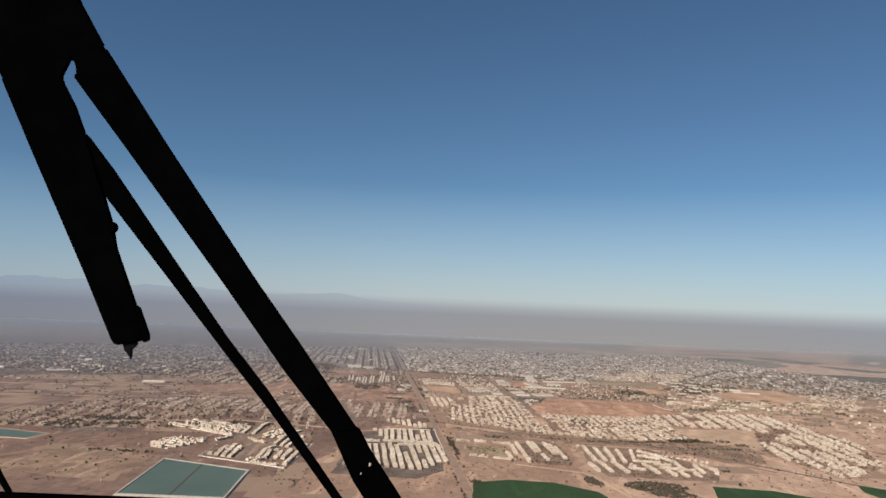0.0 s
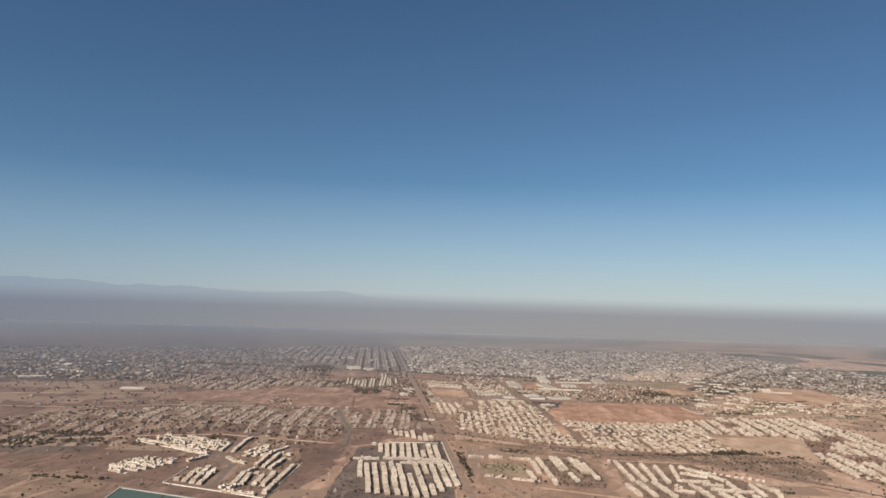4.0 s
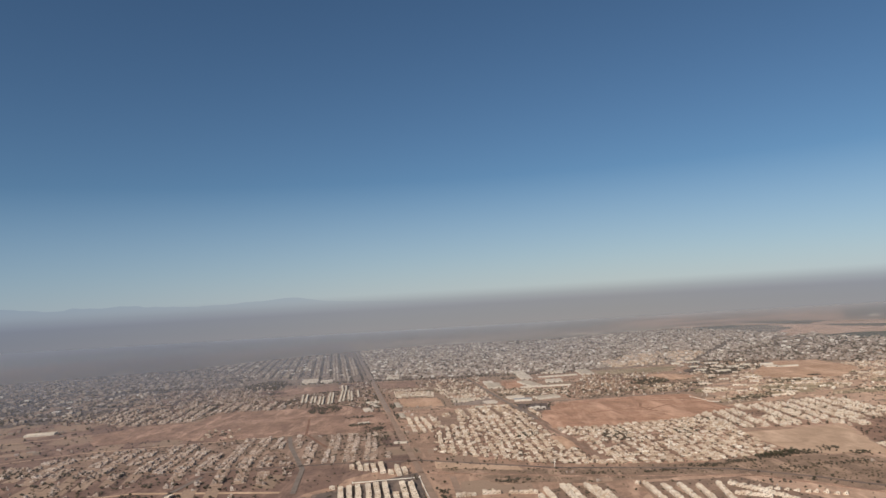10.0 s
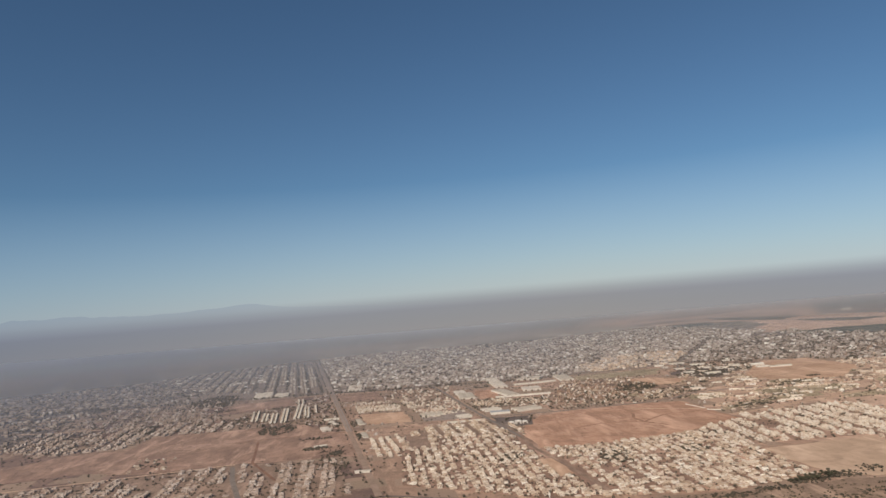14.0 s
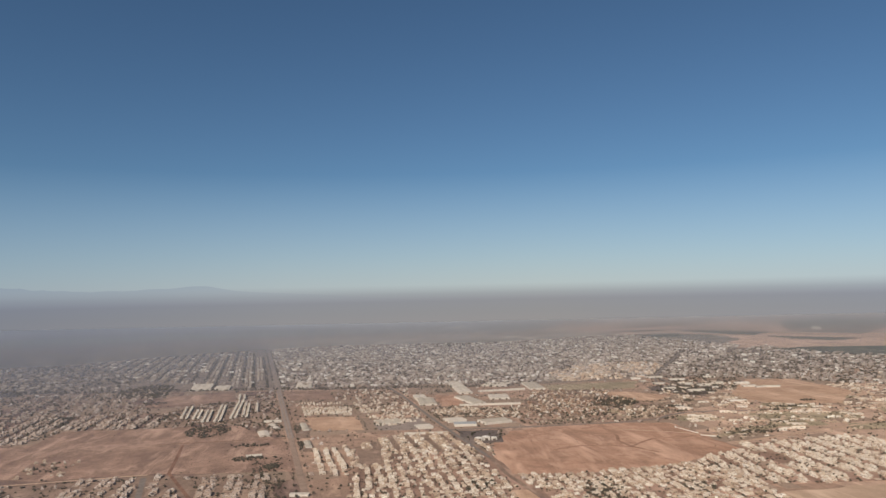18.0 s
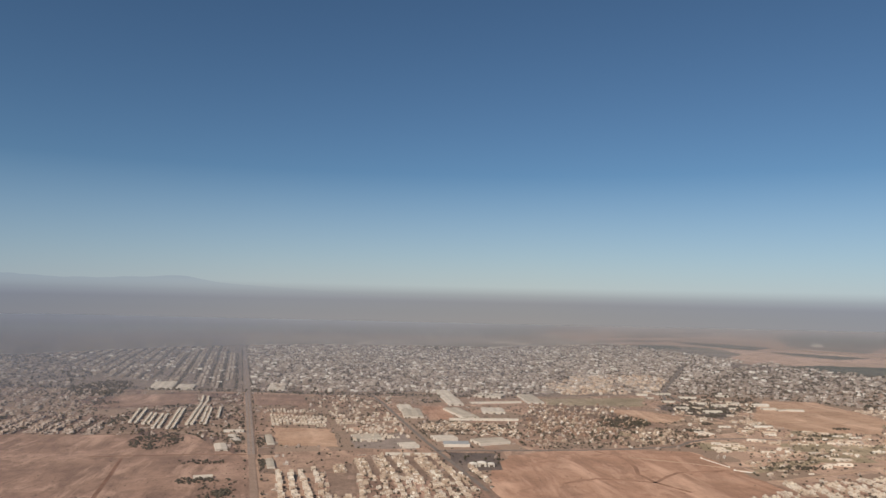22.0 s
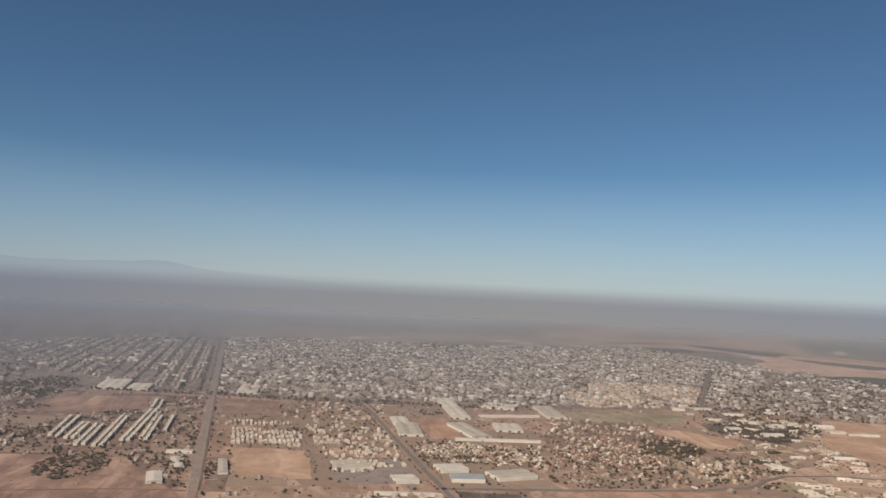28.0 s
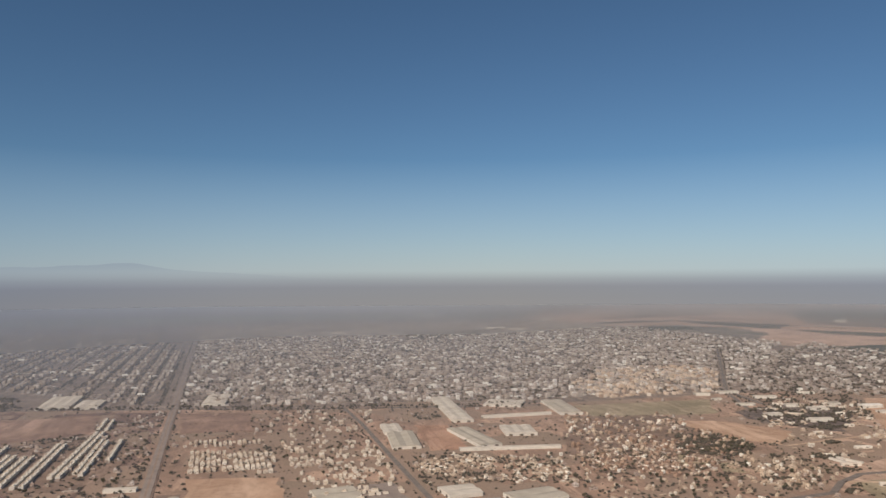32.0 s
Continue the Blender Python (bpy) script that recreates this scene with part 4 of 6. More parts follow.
patch("estate_ground", EST_WHITE, 0.28, STREET, "dark earth streets of the white estate by the fields", "ground", 2)
patch("estate_ground", EST_MID, 0.28, STREET, "dark earth streets of the small white estate", "ground", 2)
patch("estate_ground", EST_WEST, 0.28, STREET, "grey streets of the walled white estate", "ground", 2)

# ---- houses of the estates and the town ----
def along(line, gap, seed, turn=0.0):
    """House places side by side on a bent line."""
    r = np.random.default_rng(seed)
    out = []
    for (xa, ya), (xb, yb) in zip(line, line[1:]):
        n = max(1, int(math.hypot(xb - xa, yb - ya) / gap))
        for k in range(n):
            out.append((xa + (xb - xa) * k / n, ya + (yb - ya) * k / n, math.atan2(yb - ya, xb - xa) + turn, r.uniform(0.85, 1.05), r.uniform(0.6, 1.0), int(r.integers(0, 6))))
    return out


def terraces(lines, gap, seed):
    """Terraced houses wall to wall on bent lines."""
    out = []
    for k, line in enumerate(lines):
        out += [(x, y, a, 0.86, 0.82 + 1.1 * (h - 0.8), n) for x, y, a, s, h, n in along(line, gap * 0.86, seed + k, -math.pi / 2)]
    return out


def block(poly, angle, pitch, seed, cross=12, fill=1.0):
    """Parallel terraces that fill a block."""
    q = plots(poly, angle, pitch, 5.0, fill, seed, cross, 0.0, 0.12, 0.06, False, (0.98, 1.02), 0.12, True)
    return [(x, y, a, 1.0, max(0.4, 0.82 + 0.9 * (h - 0.88)), int(n) % 4) for x, y, a, s, h, n in q]


ROAD_ROWS = block([(-152, 1206), (-57, 1206), (-47, 1118), (-124, 1114)], 7.3, 9.3, 13, 12)
ROAD_ROWS += terraces([[(-124, 1108), (-48, 1110)], [(-100, 1084), (-44, 1096)], [(-160, 1100), (-128, 1104)]], 5.0, 210)
ROAD_ROWS += block([(-152, 1078), (-42, 1088), (-30, 985), (-60, 925), (-128, 940)], 9.0, 9.6, 113, 11)
WHITE_ROWS = terraces([[(160, 1146), (166, 1142), (168, 1035)], [(181, 1130), (182, 1034)], [(157, 1013), (162, 968)], [(172, 1030), (178, 967)], [(190, 1033), (198, 966)], [(196, 1128), (194, 1040)], [(211, 1118), (207, 1032)], [(232, 1125), (222, 1051)]], 5.0, 220)
WHITE_ROWS += terraces([[(222, 1047), (258, 1044)], [(230, 1030), (237, 971)], [(243, 1121), (259, 1093), (277, 1052)], [(275, 1040), (274, 998)], [(298, 1036), (296, 983)], [(309, 1042), (316, 1006)], [(236, 1087), (263, 1068)], [(206, 998), (226, 990)], [(248, 1009), (292, 1001)], [(246, 1032), (268, 1028)], [(212, 1018), (220, 1012)], [(318, 1012), (312, 984)]], 5.0, 240)
WHITE_ROWS += terraces([[(252, 990), (256, 962)], [(266, 986), (270, 960)], [(284, 982), (286, 964)]], 5.0, 260)
MID_ROWS = terraces([[(68, 1140), (79, 1005)], [(86, 1150), (92, 1073)], [(92, 1150), (98, 1078)], [(109, 1148), (117, 1066)], [(116, 1140), (123, 1062)], [(123, 1115), (129, 1034)], [(51, 1067), (56, 1026)], [(100, 1060), (104, 1020)]], 5.0, 270)
MID_ROWS += terraces([[(-18, 1138), (2, 1142)], [(8, 1143), (26, 1142)], [(34, 1140), (62, 1134)], [(60, 1120), (64, 1056)]], 5.0, 280)
WEST_ROWS = block([(-326, 950), (-330, 1010), (-311, 1020), (-288, 992), (-273, 936)], 6, 9.4, 14, 14)
WEST_ROWS += block([(-246, 940), (-254, 1002), (-233, 1006), (-226, 944)], 4, 9.4, 115, 14)
WEST_ROWS += block([(-304, 1132), (-286, 1166), (-270, 1093), (-296, 1086)], -14, 9.6, 116, 14)
WEST_ROWS += block([(-447, 1182), (-450, 1212), (-394, 1200), (-341, 1178), (-337, 1100), (-377, 1114)], 62, 12.6, 114, 16, 0.92)
WEST_ROWS += block([(-410, 974), (-423, 1010), (-413, 1052), (-372, 1062), (-362, 1038), (-386, 976)], 66, 12.6, 117, 16, 0.85)
WEST_ROWS += terraces([[(-270, 932), (-262, 945), (-267, 996), (-260, 1024)], [(-261, 931), (-254, 946), (-260, 996)], [(-261, 916), (-226, 907)], [(-221, 916), (-224, 1046)], [(-311, 1075), (-296, 1056), (-279, 1047)], [(-317, 1112), (-324, 1185), (-322, 1214)]], 5.0, 290)
WEST_ROWS += terraces([[(-266, 1039), (-269, 1113), (-257, 1158)], [(-255, 1031), (-257, 1112), (-238, 1104)], [(-246, 1027), (-243, 1078), (-232, 1082)], [(-350, 1050), (-337, 1083)], [(-334, 1116), (-338, 1167)], [(-463, 1168), (-424, 1151), (-371, 1106), (-340, 1094)]], 5.0, 300)
RES_ROWS = plots(RESID, 2.2, 12.2, 4.6, 0.8, 15, 11, 0.0, 0.9, 0.3, False, (0.72, 1.08), 0.75, True)
RES_ROWS += loose(RESID, 900, 315, (0.4, 0.95), True, 2)
RES_ROWS = [(x, y, a, s, h * 0.72, int(n) % 4) for x, y, a, s, h, n in RES_ROWS]
ROAD_ROWS += block([(-152, 1302), (-76, 1242), (-66, 1264), (-106, 1312), (-160, 1318)], 8, 8.4, 118, 9, 0.9)
near_rows = sorted(WHITE_ROWS + MID_ROWS + ROAD_ROWS + WEST_ROWS, key=lambda q: q[1])
rest_rows = near_rows[270:]


def house_kind(n, name, wall, label, group, openings=True, roof=ROOF):
    """One house with its parts, at the origin."""
    w, d, h, hut = HOUSE_DIMS[n]
    h *= 0.75
    x, y, t = w / 2, d / 2, 0.25
    root = new(name)
    tagged(root, label, "house", group)
    m = (0.1 if n % 2 else -0.1) * w

    def block(x0, y0, x1, y1, top, word):
        part(word, boxes_mesh(word, [(x0, y0, -0.3, x1, y1, top)], wall), root)
        part("roof", boxes_mesh("roof", [(x0 + t, y0 + t, top, x1 - t, y1 - t, top + 0.06)], roof), root, "dusty screed roof" if roof is ROOF else "reddish flat roof")
        part("parapet", boxes_mesh("parapet", [(x0, y0, top, x1, y0 + t, top + 0.4), (x0, y1 - t, top, x1, y1, top + 0.4), (x0, y0 + t, top, x0 + t, y1 - t, top + 0.4), (x1 - t, y0 + t, top, x1, y1 - t, top + 0.4)], wall), root)

    block(m, -y, x, y, h, "wall")
    part("wing", boxes_mesh("wing", [(-x, -y * 0.4, -0.3, m - 0.01, y, h * 0.6)], wall), root)
    part("yard_wall", boxes_mesh("yard_wall", [(-x, -y, -0.3, m - 0.01, -y + 0.3, 1.3)], wall), root)
    for side in (-1, 1):
        mx, wy = (m + x) / 2, side * y
        part("window", boxes_mesh("window", [(mx - 0.6, wy - 0.05, 0.35 * h, mx + 0.6, wy + 0.05, 0.75 * h)], DOOR), root, "dark window")
    if hut:
        hx, hy, hw, hd, hh = hut
        mx = (m + x) / 2
        part("stair_hut", boxes_mesh("stair_hut", [(mx - hw / 2, hy * y - hd / 2, h + 0.06, mx + hw / 2, hy * y + hd / 2, h + hh * 0.8)], wall), root)
    if openings:
        part("door", boxes_mesh("door", [(x - 0.04, -0.5, 0, x + 0.05, 0.5, 1.9)], DOOR), root, "dark steel door")
        for wy in (-1.5, 1.5):
            part("window", boxes_mesh("window", [(x - 0.04, wy - 0.45, 0.9, x + 0.05, wy + 0.45, 1.8)], DOOR), root)
    return root


TERRACE_DIMS = [(5.4, 5.1, 2.9, (0.45, 0.4, 2.0, 2.2, 1.8)), (5.8, 5.1, 3.0, (0.1, -0.4, 1.8, 1.8, 1.6)), (5.0, 5.1, 2.8, (-0.4, -0.35, 2.0, 2.4, 1.9)), (6.0, 5.1, 3.1, None)]
TERRACE_SHAPES = [house_block(w, d, h, hut, 0.6) for w, d, h, hut in TERRACE_DIMS]


def terrace_kind(n, name, wall, label, group):
    """One terraced house with its parts, at the origin; its street fronts look along x."""
    w, d, h, hut = TERRACE_DIMS[n % 4]
    x, y, t = w / 2, d / 2 - 0.02, 0.25
    root = new(name)
    tagged(root, label, "house", group)
    part("wall", boxes_mesh("wall", [(-x, -y, -0.3, x, y, h)], wall), root)
    part("roof", boxes_mesh("roof", [(-x + t, -y + t, h, x - t, y - t, h + 0.06)], ROOF_CREAM), root, "pale screed roof")
    part("parapet", boxes_mesh("parapet", [(-x, -y, h, x, -y + t, h + 0.65), (-x, y - t, h, x, y, h + 0.65), (-x, -y + t, h, -x + t, y - t, h + 0.65), (x - t, -y + t, h, x, y - t, h + 0.65)], wall), root)
    if hut:
        hx, hy, hw, hd, hh = hut
        part("stair_hut", boxes_mesh("stair_hut", [(hx * x - hw / 2, hy * y - hd / 2, h + 0.06, hx * x + hw / 2, hy * y + hd / 2, h + hh)], wall), root)
    for side in (-1, 1):
        part("window", boxes_mesh("window", [(side * x - 0.05, 0.5, 1.0, side * x + 0.05, 1.7, 2.1)], DOOR), root, "dark window")
        part("door", boxes_mesh("door", [(side * x - 0.05, -1.5, 0.0, side * x + 0.05, -0.5, 2.0)], DOOR), root, "dark steel door")
    return root


def terrace_things(places, name, wall, label, group):
    kinds = {}
    for x, y, a, s, hz, n in places:
        n, m = int(n) % 4, pose(x, y, 0, 0, 0, math.degrees(a))
        if n in kinds:
            ob = copy_thing(kinds[n], m)
        else:
            ob = kinds[n] = terrace_kind(n, name, wall, label, group)
            ob.matrix_basis = m
        ob.scale = (1.0, 1.0, hz)


def house_things(places, name, wall, label, group, openings=True, roof=ROOF):
    kinds = {}
    for x, y, a, s, hz, n in places:
        m = pose(x, y, 0, 0, 0, math.degrees(a))
        if n in kinds:
            ob = copy_thing(kinds[n], m)
        else:
            ob = kinds[n] = house_kind(n, name, wall, label, group, openings, roof)
            ob.matrix_basis = m
        ob.scale = (s, s, 0.3 + 0.8 * hz)


def split(places, count, key):
    """The first of the places by the key, and the rest."""
    q = sorted(places, key=key)
    return q[:count], q[count:]


# a row of small white houses beside the railway, and others on the estate's edge
rail_rng = random.Random(5)
rail_row = []
for xa, ya, xb, yb, n, an in ((53, 1301, 142, 1250, 13, -30), (1, 1035, 62, 1016, 20, -16), (262, 1104, 324, 1064, 10, -33)):
    for k in range(n):
        if rail_rng.random() < 0.85:
            u = (k + rail_rng.uniform(-0.2, 0.2)) / (n - 1)
            rail_row.append((xa + (xb - xa) * u, ya + (yb - ya) * u + rail_rng.uniform(-1, 1), radians(an + rail_rng.uniform(-6, 6)), rail_rng.uniform(0.6, 0.95), rail_rng.uniform(0.6, 1.0), rail_rng.choice((2, 5, 0))))
house_things(rail_row, "small_house", WALL_OWN["cream"], "small pale plastered house in a row with gaps", "small white houses", False)
terrace_things(near_rows[:270], "row_house", WALL_OWN["cream"], "flat-roofed cream plastered row house with a roof parapet", "row houses by the green fields")
res_near, RES_ROWS = split(RES_ROWS, 110, lambda q: q[1])
terrace_things(res_near, "terrace_house", WALL_OWN["tan"], "flat-roofed tan plastered terrace house behind the railway", "terrace houses by the railway")
many("house_rows", rest_rows, TERRACE_SHAPES, [WALL["cream"], ROOF_PALE, DOOR], "rows of cream flat-roofed houses by the river bed")
many("house_rows", RES_ROWS[::2], TERRACE_SHAPES, [WALL["tan"], ROOF, DOOR], "long rows of tan flat-roofed houses with narrow streets")
many("house_rows", RES_ROWS[1::2], TERRACE_SHAPES, [WALL["cream"], ROOF, DOOR], "long rows of cream flat-roofed houses with narrow streets")
many("house_rows", plots(RESID_W, 7, 12.5, 5.2, 0.76, 216, 7, 0.0, 1.0, 0.2, False, (0.7, 1.15), 0.8, True), TERRACE_SHAPES, [WALL["cream"], ROOF_PALE, DOOR], "close white house rows beside the straight road")
many("house_rows", plots(RESID_N, 6, 23, 5.2, 0.95, 16, 10, 7.2, 0.5, 0.2, True, (0.9, 1.2), 0.4), SHAPES, [WALL["tan"], ROOF, DOOR], "short rows of cream houses beside the red field")
many("house_rows", plots(RESID_E, -3, 23, 4.9, 0.84, 17, 11, 7.4, 0.7, 0.15, True, (0.75, 1.1), 0.6), SHAPES, [WALL["cream"], ROOF, DOOR], "pale rows of houses east of the tan field")
left_near, left_rest = split(plots(LEFT_S, 4, 26, 5.2, 0.74, 18, 9, 8.4, 1.2, 0.2, True, (0.8, 1.3), 0.9), 100, lambda q: q[1])
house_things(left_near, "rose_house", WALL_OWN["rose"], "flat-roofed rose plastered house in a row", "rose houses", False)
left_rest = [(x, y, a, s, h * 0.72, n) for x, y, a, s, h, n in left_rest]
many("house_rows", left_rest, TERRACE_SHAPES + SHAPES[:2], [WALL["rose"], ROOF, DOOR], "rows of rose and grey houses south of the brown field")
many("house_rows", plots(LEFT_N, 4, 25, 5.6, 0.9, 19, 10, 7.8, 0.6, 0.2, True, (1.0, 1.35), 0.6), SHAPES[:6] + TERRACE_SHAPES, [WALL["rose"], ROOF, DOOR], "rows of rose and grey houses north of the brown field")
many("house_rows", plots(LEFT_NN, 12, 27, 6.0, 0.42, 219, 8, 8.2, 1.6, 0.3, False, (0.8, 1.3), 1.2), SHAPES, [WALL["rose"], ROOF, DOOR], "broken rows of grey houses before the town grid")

GRID = [(-540, 2560), (-235, 2330), (-205, 2260), (-330, 3100), (-560, 3900), (-1150, 4000), (-790, 2980), (-650, 2780)]
WEST_MIX = [(-1700, 2560), (-720, 2390), (-540, 2400), (-555, 2570), (-660, 2785), (-800, 2985), (-1160, 4010), (-1900, 3700), (-2100, 2900)]
many("town_blocks", plots(GRID, ROAD_ANGLE, 28, 6.6, 0.75, 20, 19, 8.5, 0.8, 0.3, False, (0.75, 1.05), 0.8), FAR_SHAPES, [WALL["grey"]], "straight streets of flat-roofed town houses, dimmer light painted in")
many("town_blocks", plots(WEST_MIX, 16, 24, 8.5, 0.34, 220, 6, 8.0, 5.0, 0.3, False, (0.8, 1.6), 1.2), FAR_SHAPES, [WALL["grey"]], "irregular blocks west of the straight streets, dimmer light painted in")
CENTRE = [(-205, 2330), (330, 2290), (420, 2330), (620, 2320), (900, 2700), (1250, 3150), (1180, 3500), (1120, 3900), (980, 4330), (-500, 4300), (-300, 3000)]
many("town_blocks", plots(CENTRE, 14, 15, 7.5, 0.56, 21, 7, 6.5, 4.5), FAR_SHAPES, [WALL["dusty"]], "dense irregular blocks of town houses, haze painted grey")
YELLOW = [(390, 2290), (600, 2308), (745, 2570), (690, 2660), (520, 2620), (400, 2430)]
many("town_blocks", plots(YELLOW, 12, 15, 6.5, 0.6, 22, 8, 6.5, 3.0), FAR_SHAPES, [WALL["ochre"]], "warm ochre blocks of town houses beside the avenue")
EASTTOWN = [(640, 2330), (780, 2250), (1000, 2050), (1450, 2200), (1500, 2560), (1320, 2780), (1300, 3100), (900, 2750)]
# grey walls here have the distance haze painted in
many("town_blocks", plots(EASTTOWN, 10, 18, 8.0, 0.45, 23, 7, 6.5, 5.0), FAR_SHAPES, [WALL["grey"]], "scattered blocks east of the avenue, haze painted grey")
VILLAS = [(250, 1990), (300, 2150), (412, 2180), (450, 2060), (440, 1940), (300, 1850), (240, 1880)]
villa_near, villa_rest = split(plots(VILLAS, 25, 13, 6.0, 0.48, 24, 5, 6.0, 2.0, 0.25, False, (0.62, 1.05)), 100, lambda q: q[1])
house_things(villa_near, "villa", WALL_OWN["terracotta"], "small terracotta villa among dark garden trees", "terracotta villas", False, ROOF_RED)
many("house_rows", villa_rest[::2], SHAPES, [WALL["terracotta"], ROOF_RED, DOOR], "close-set terracotta villas among dark trees")
many("house_rows", villa_rest[1::2], SHAPES, [WALL["tan"], ROOF_RED, DOOR], "close-set cream villas among dark trees")
MIDTOWN = [(-60, 2270), (60, 2250), (60, 2150), (60, 1850), (-60, 1790), (-110, 1960), (-160, 2130)]
MID_ROWS_W = [(-135, 2022), (-50, 2022), (-46, 1930), (-122, 1936)]
MID_EAST = [(-45, 2060), (55, 2060), (70, 1850), (-20, 1800), (-25, 1920)]
MID_ALL = plots(MID_ROWS_W, 98, 25, 5.0, 1.0, 25, 12, 6.0, 0.6, 0.2, False, (0.7, 1.05), 0.4) + plots([(-150, 2076), (-60, 2072), (-58, 2052), (-146, 2054)], 98, 14, 5.0, 0.8, 125, 9, 5.0, 0.5, 0.3, False, (0.6, 0.9), 0.5)
MID_ALL += plots(MID_EAST, 98, 19, 5.2, 0.46, 126, 8, 6.0, 1.2, 0.3, False, (0.55, 1.05), 0.8) + loose([(-60, 2270), (60, 2250), (60, 2080), (-70, 2080)], 60, 127, (0.5, 1.1), True, 8)
MID_ALL = [(x, y, a, s, h, int(n) % 6) for x, y, a, s, h, n in MID_ALL]
mid_near, mid_rest = split(MID_ALL, 80, lambda q: q[1])
house_things(mid_near, "roadside_house", WALL_OWN["cream"], "small pale house near the straight road", "houses near the straight road", False)
many("house_rows", mid_rest, SHAPES, [WALL["cream"], ROOF, DOOR], "loose rows of cream houses along the road")
FACTOWN = [(84, 1985), (135, 1975), (225, 1935), (212, 1850), (150, 1862), (84, 1868)]
fac_near, fac_rest = split(plots(FACTOWN, 10, 15, 5.8, 0.5, 26, 6, 6.0, 1.8), 130, lambda q: q[1])
house_things(fac_near, "town_house", WALL_OWN["tan"], "small cream house beside factory halls", "houses beside the factory halls", False)
many("house_rows", fac_rest, SHAPES, [WALL["cream"], ROOF, DOOR], "cream houses between factory halls and the red field")
WESTTOWN = [(-420, 1850), (-330, 2100), (-215, 2280), (-190, 2280), (-140, 1850), (-115, 1720), (-230, 1800)]
many("house_rows", loose(WESTTOWN, 130, 27, (0.6, 1.1), True, 8), SHAPES, [WALL["rose"], ROOF, DOOR], "scattered small rose houses and sheds")
EASTLOOSE = [(430, 1610), (640, 1640), (900, 1800), (1000, 2050), (640, 2250), (540, 2120), (470, 1960)]
many("house_rows", loose(EASTLOOSE, 110, 28, (0.35, 0.85), True, -5) + plots(EASTLOOSE, 97, 17, 5.2, 0.12, 128, 14, 0.0, 0.8, 0.35, False, (0.75, 1.2), 1.5, True), SHAPES, [WALL["tan"], ROOF, DOOR], "scattered pale houses on dry scrub land")
dash_rng = random.Random(31)
many("house_rows", [(x, y, radians(dash_rng.gauss(-8, 9)), dash_rng.uniform(0.5, 1.5), dash_rng.uniform(0.8, 1.6), 6) for x, y, a, s, h, n in loose(EASTLOOSE, 130, 228)], SHAPES, [WALL["cream"], ROOF_PALE, DOOR], "long low white houses on the scrub land")
for k in range(12):
    ox, oy, ow, od = dash_rng.uniform(450, 800), dash_rng.uniform(1640, 1960), dash_rng.uniform(25, 60), dash_rng.uniform(10, 30)
    patch("olive_plot", [(ox - ow, oy - od), (ox + ow * 0.7, oy - od * 1.2), (ox + ow, oy + od), (ox - ow * 0.6, oy + od * 0.9)], 0.2 + 0.006 * k, SOIL_OLIVE, "dull olive plot on the scrub land", "ground", 3)
SOUTHLEFT = [(-760, 1080), (-700, 1460), (-420, 1350), (-200, 1330), (-210, 1190), (-420, 1130)]
many("house_rows", plots(SOUTHLEFT, 10, 26, 5.4, 0.2, 29, 10, 6.8, 0.9, 0.3, True), SHAPES, [WALL["rose"], ROOF, DOOR], "broken rows of rose houses on bare earth")
FARLEFT = [(-2400, 1900), (-720, 1850), (-660, 2400), (-1700, 2560), (-2600, 2900)]
many("town_blocks", plots(FARLEFT, 9, 30, 8, 0.22, 30, 7, 8, 4.5, 0.3, False, (0.8, 1.5), 1.4), FAR_SHAPES, [WALL["grey"]], "broken rows of houses on the plain, dimmer light painted in")

many("large_blocks", loose(CENTRE, 260, 86, (1.1, 2.3), True, 14), FAR_SHAPES, [WHITEWASH], "large whitewashed blocks in the dense town", "buildings")
many("large_blocks", loose(GRID, 60, 87, (1.4, 2.4), True, 8), FAR_SHAPES, [WHITEWASH], "large whitewashed blocks along the town streets", "buildings")
many("large_blocks", loose(EASTTOWN, 110, 88, (0.9, 2.0), True, 10), FAR_SHAPES, [WHITEWASH], "large whitewashed blocks east of the avenue", "buildings")
many("large_blocks", loose(FARLEFT, 40, 89, (1.6, 3.4), True, 9), FAR_SHAPES, [WHITEWASH], "large pale sheds on the western plain", "buildings")
SPECKS_S = [(-700, 760), (-760, 1300), (-420, 1330), (420, 1330), (700, 1300), (600, 850)]
many("outbuildings", loose(SPECKS_S, 70, 81, (0.3, 0.7), True, 12), SHAPES, [WALL["rose"], ROOF, DOOR], "small scattered huts on bare land near the fields")
SPECKS_N = [(-650, 1450), (-640, 2300), (60, 2300), (640, 2250), (800, 1900), (640, 1450)]
many("outbuildings", loose(SPECKS_N, 260, 82, (0.4, 1.0), True, 10), SHAPES, [WALL["rose"], ROOF, DOOR], "small scattered huts between the estates")
SPECKS_F = [(-2600, 1500), (-2600, 2900), (-700, 2500), (-600, 1400)]
many("outbuildings", loose(SPECKS_F, 700, 83, (0.6, 1.6), True, 15), FAR_SHAPES, [WALL["dim_west"]], "scattered houses on the western plain, dimmer light painted in")
SPECKS_E = [(650, 1300), (700, 2000), (1000, 2200), (1700, 2800), (2300, 2500), (1300, 1400)]
many("outbuildings", loose(SPECKS_E, 560, 84, (0.45, 1.1), True, -10), FAR_SHAPES, [WALL["tan"]], "scattered pale houses on the eastern plain")

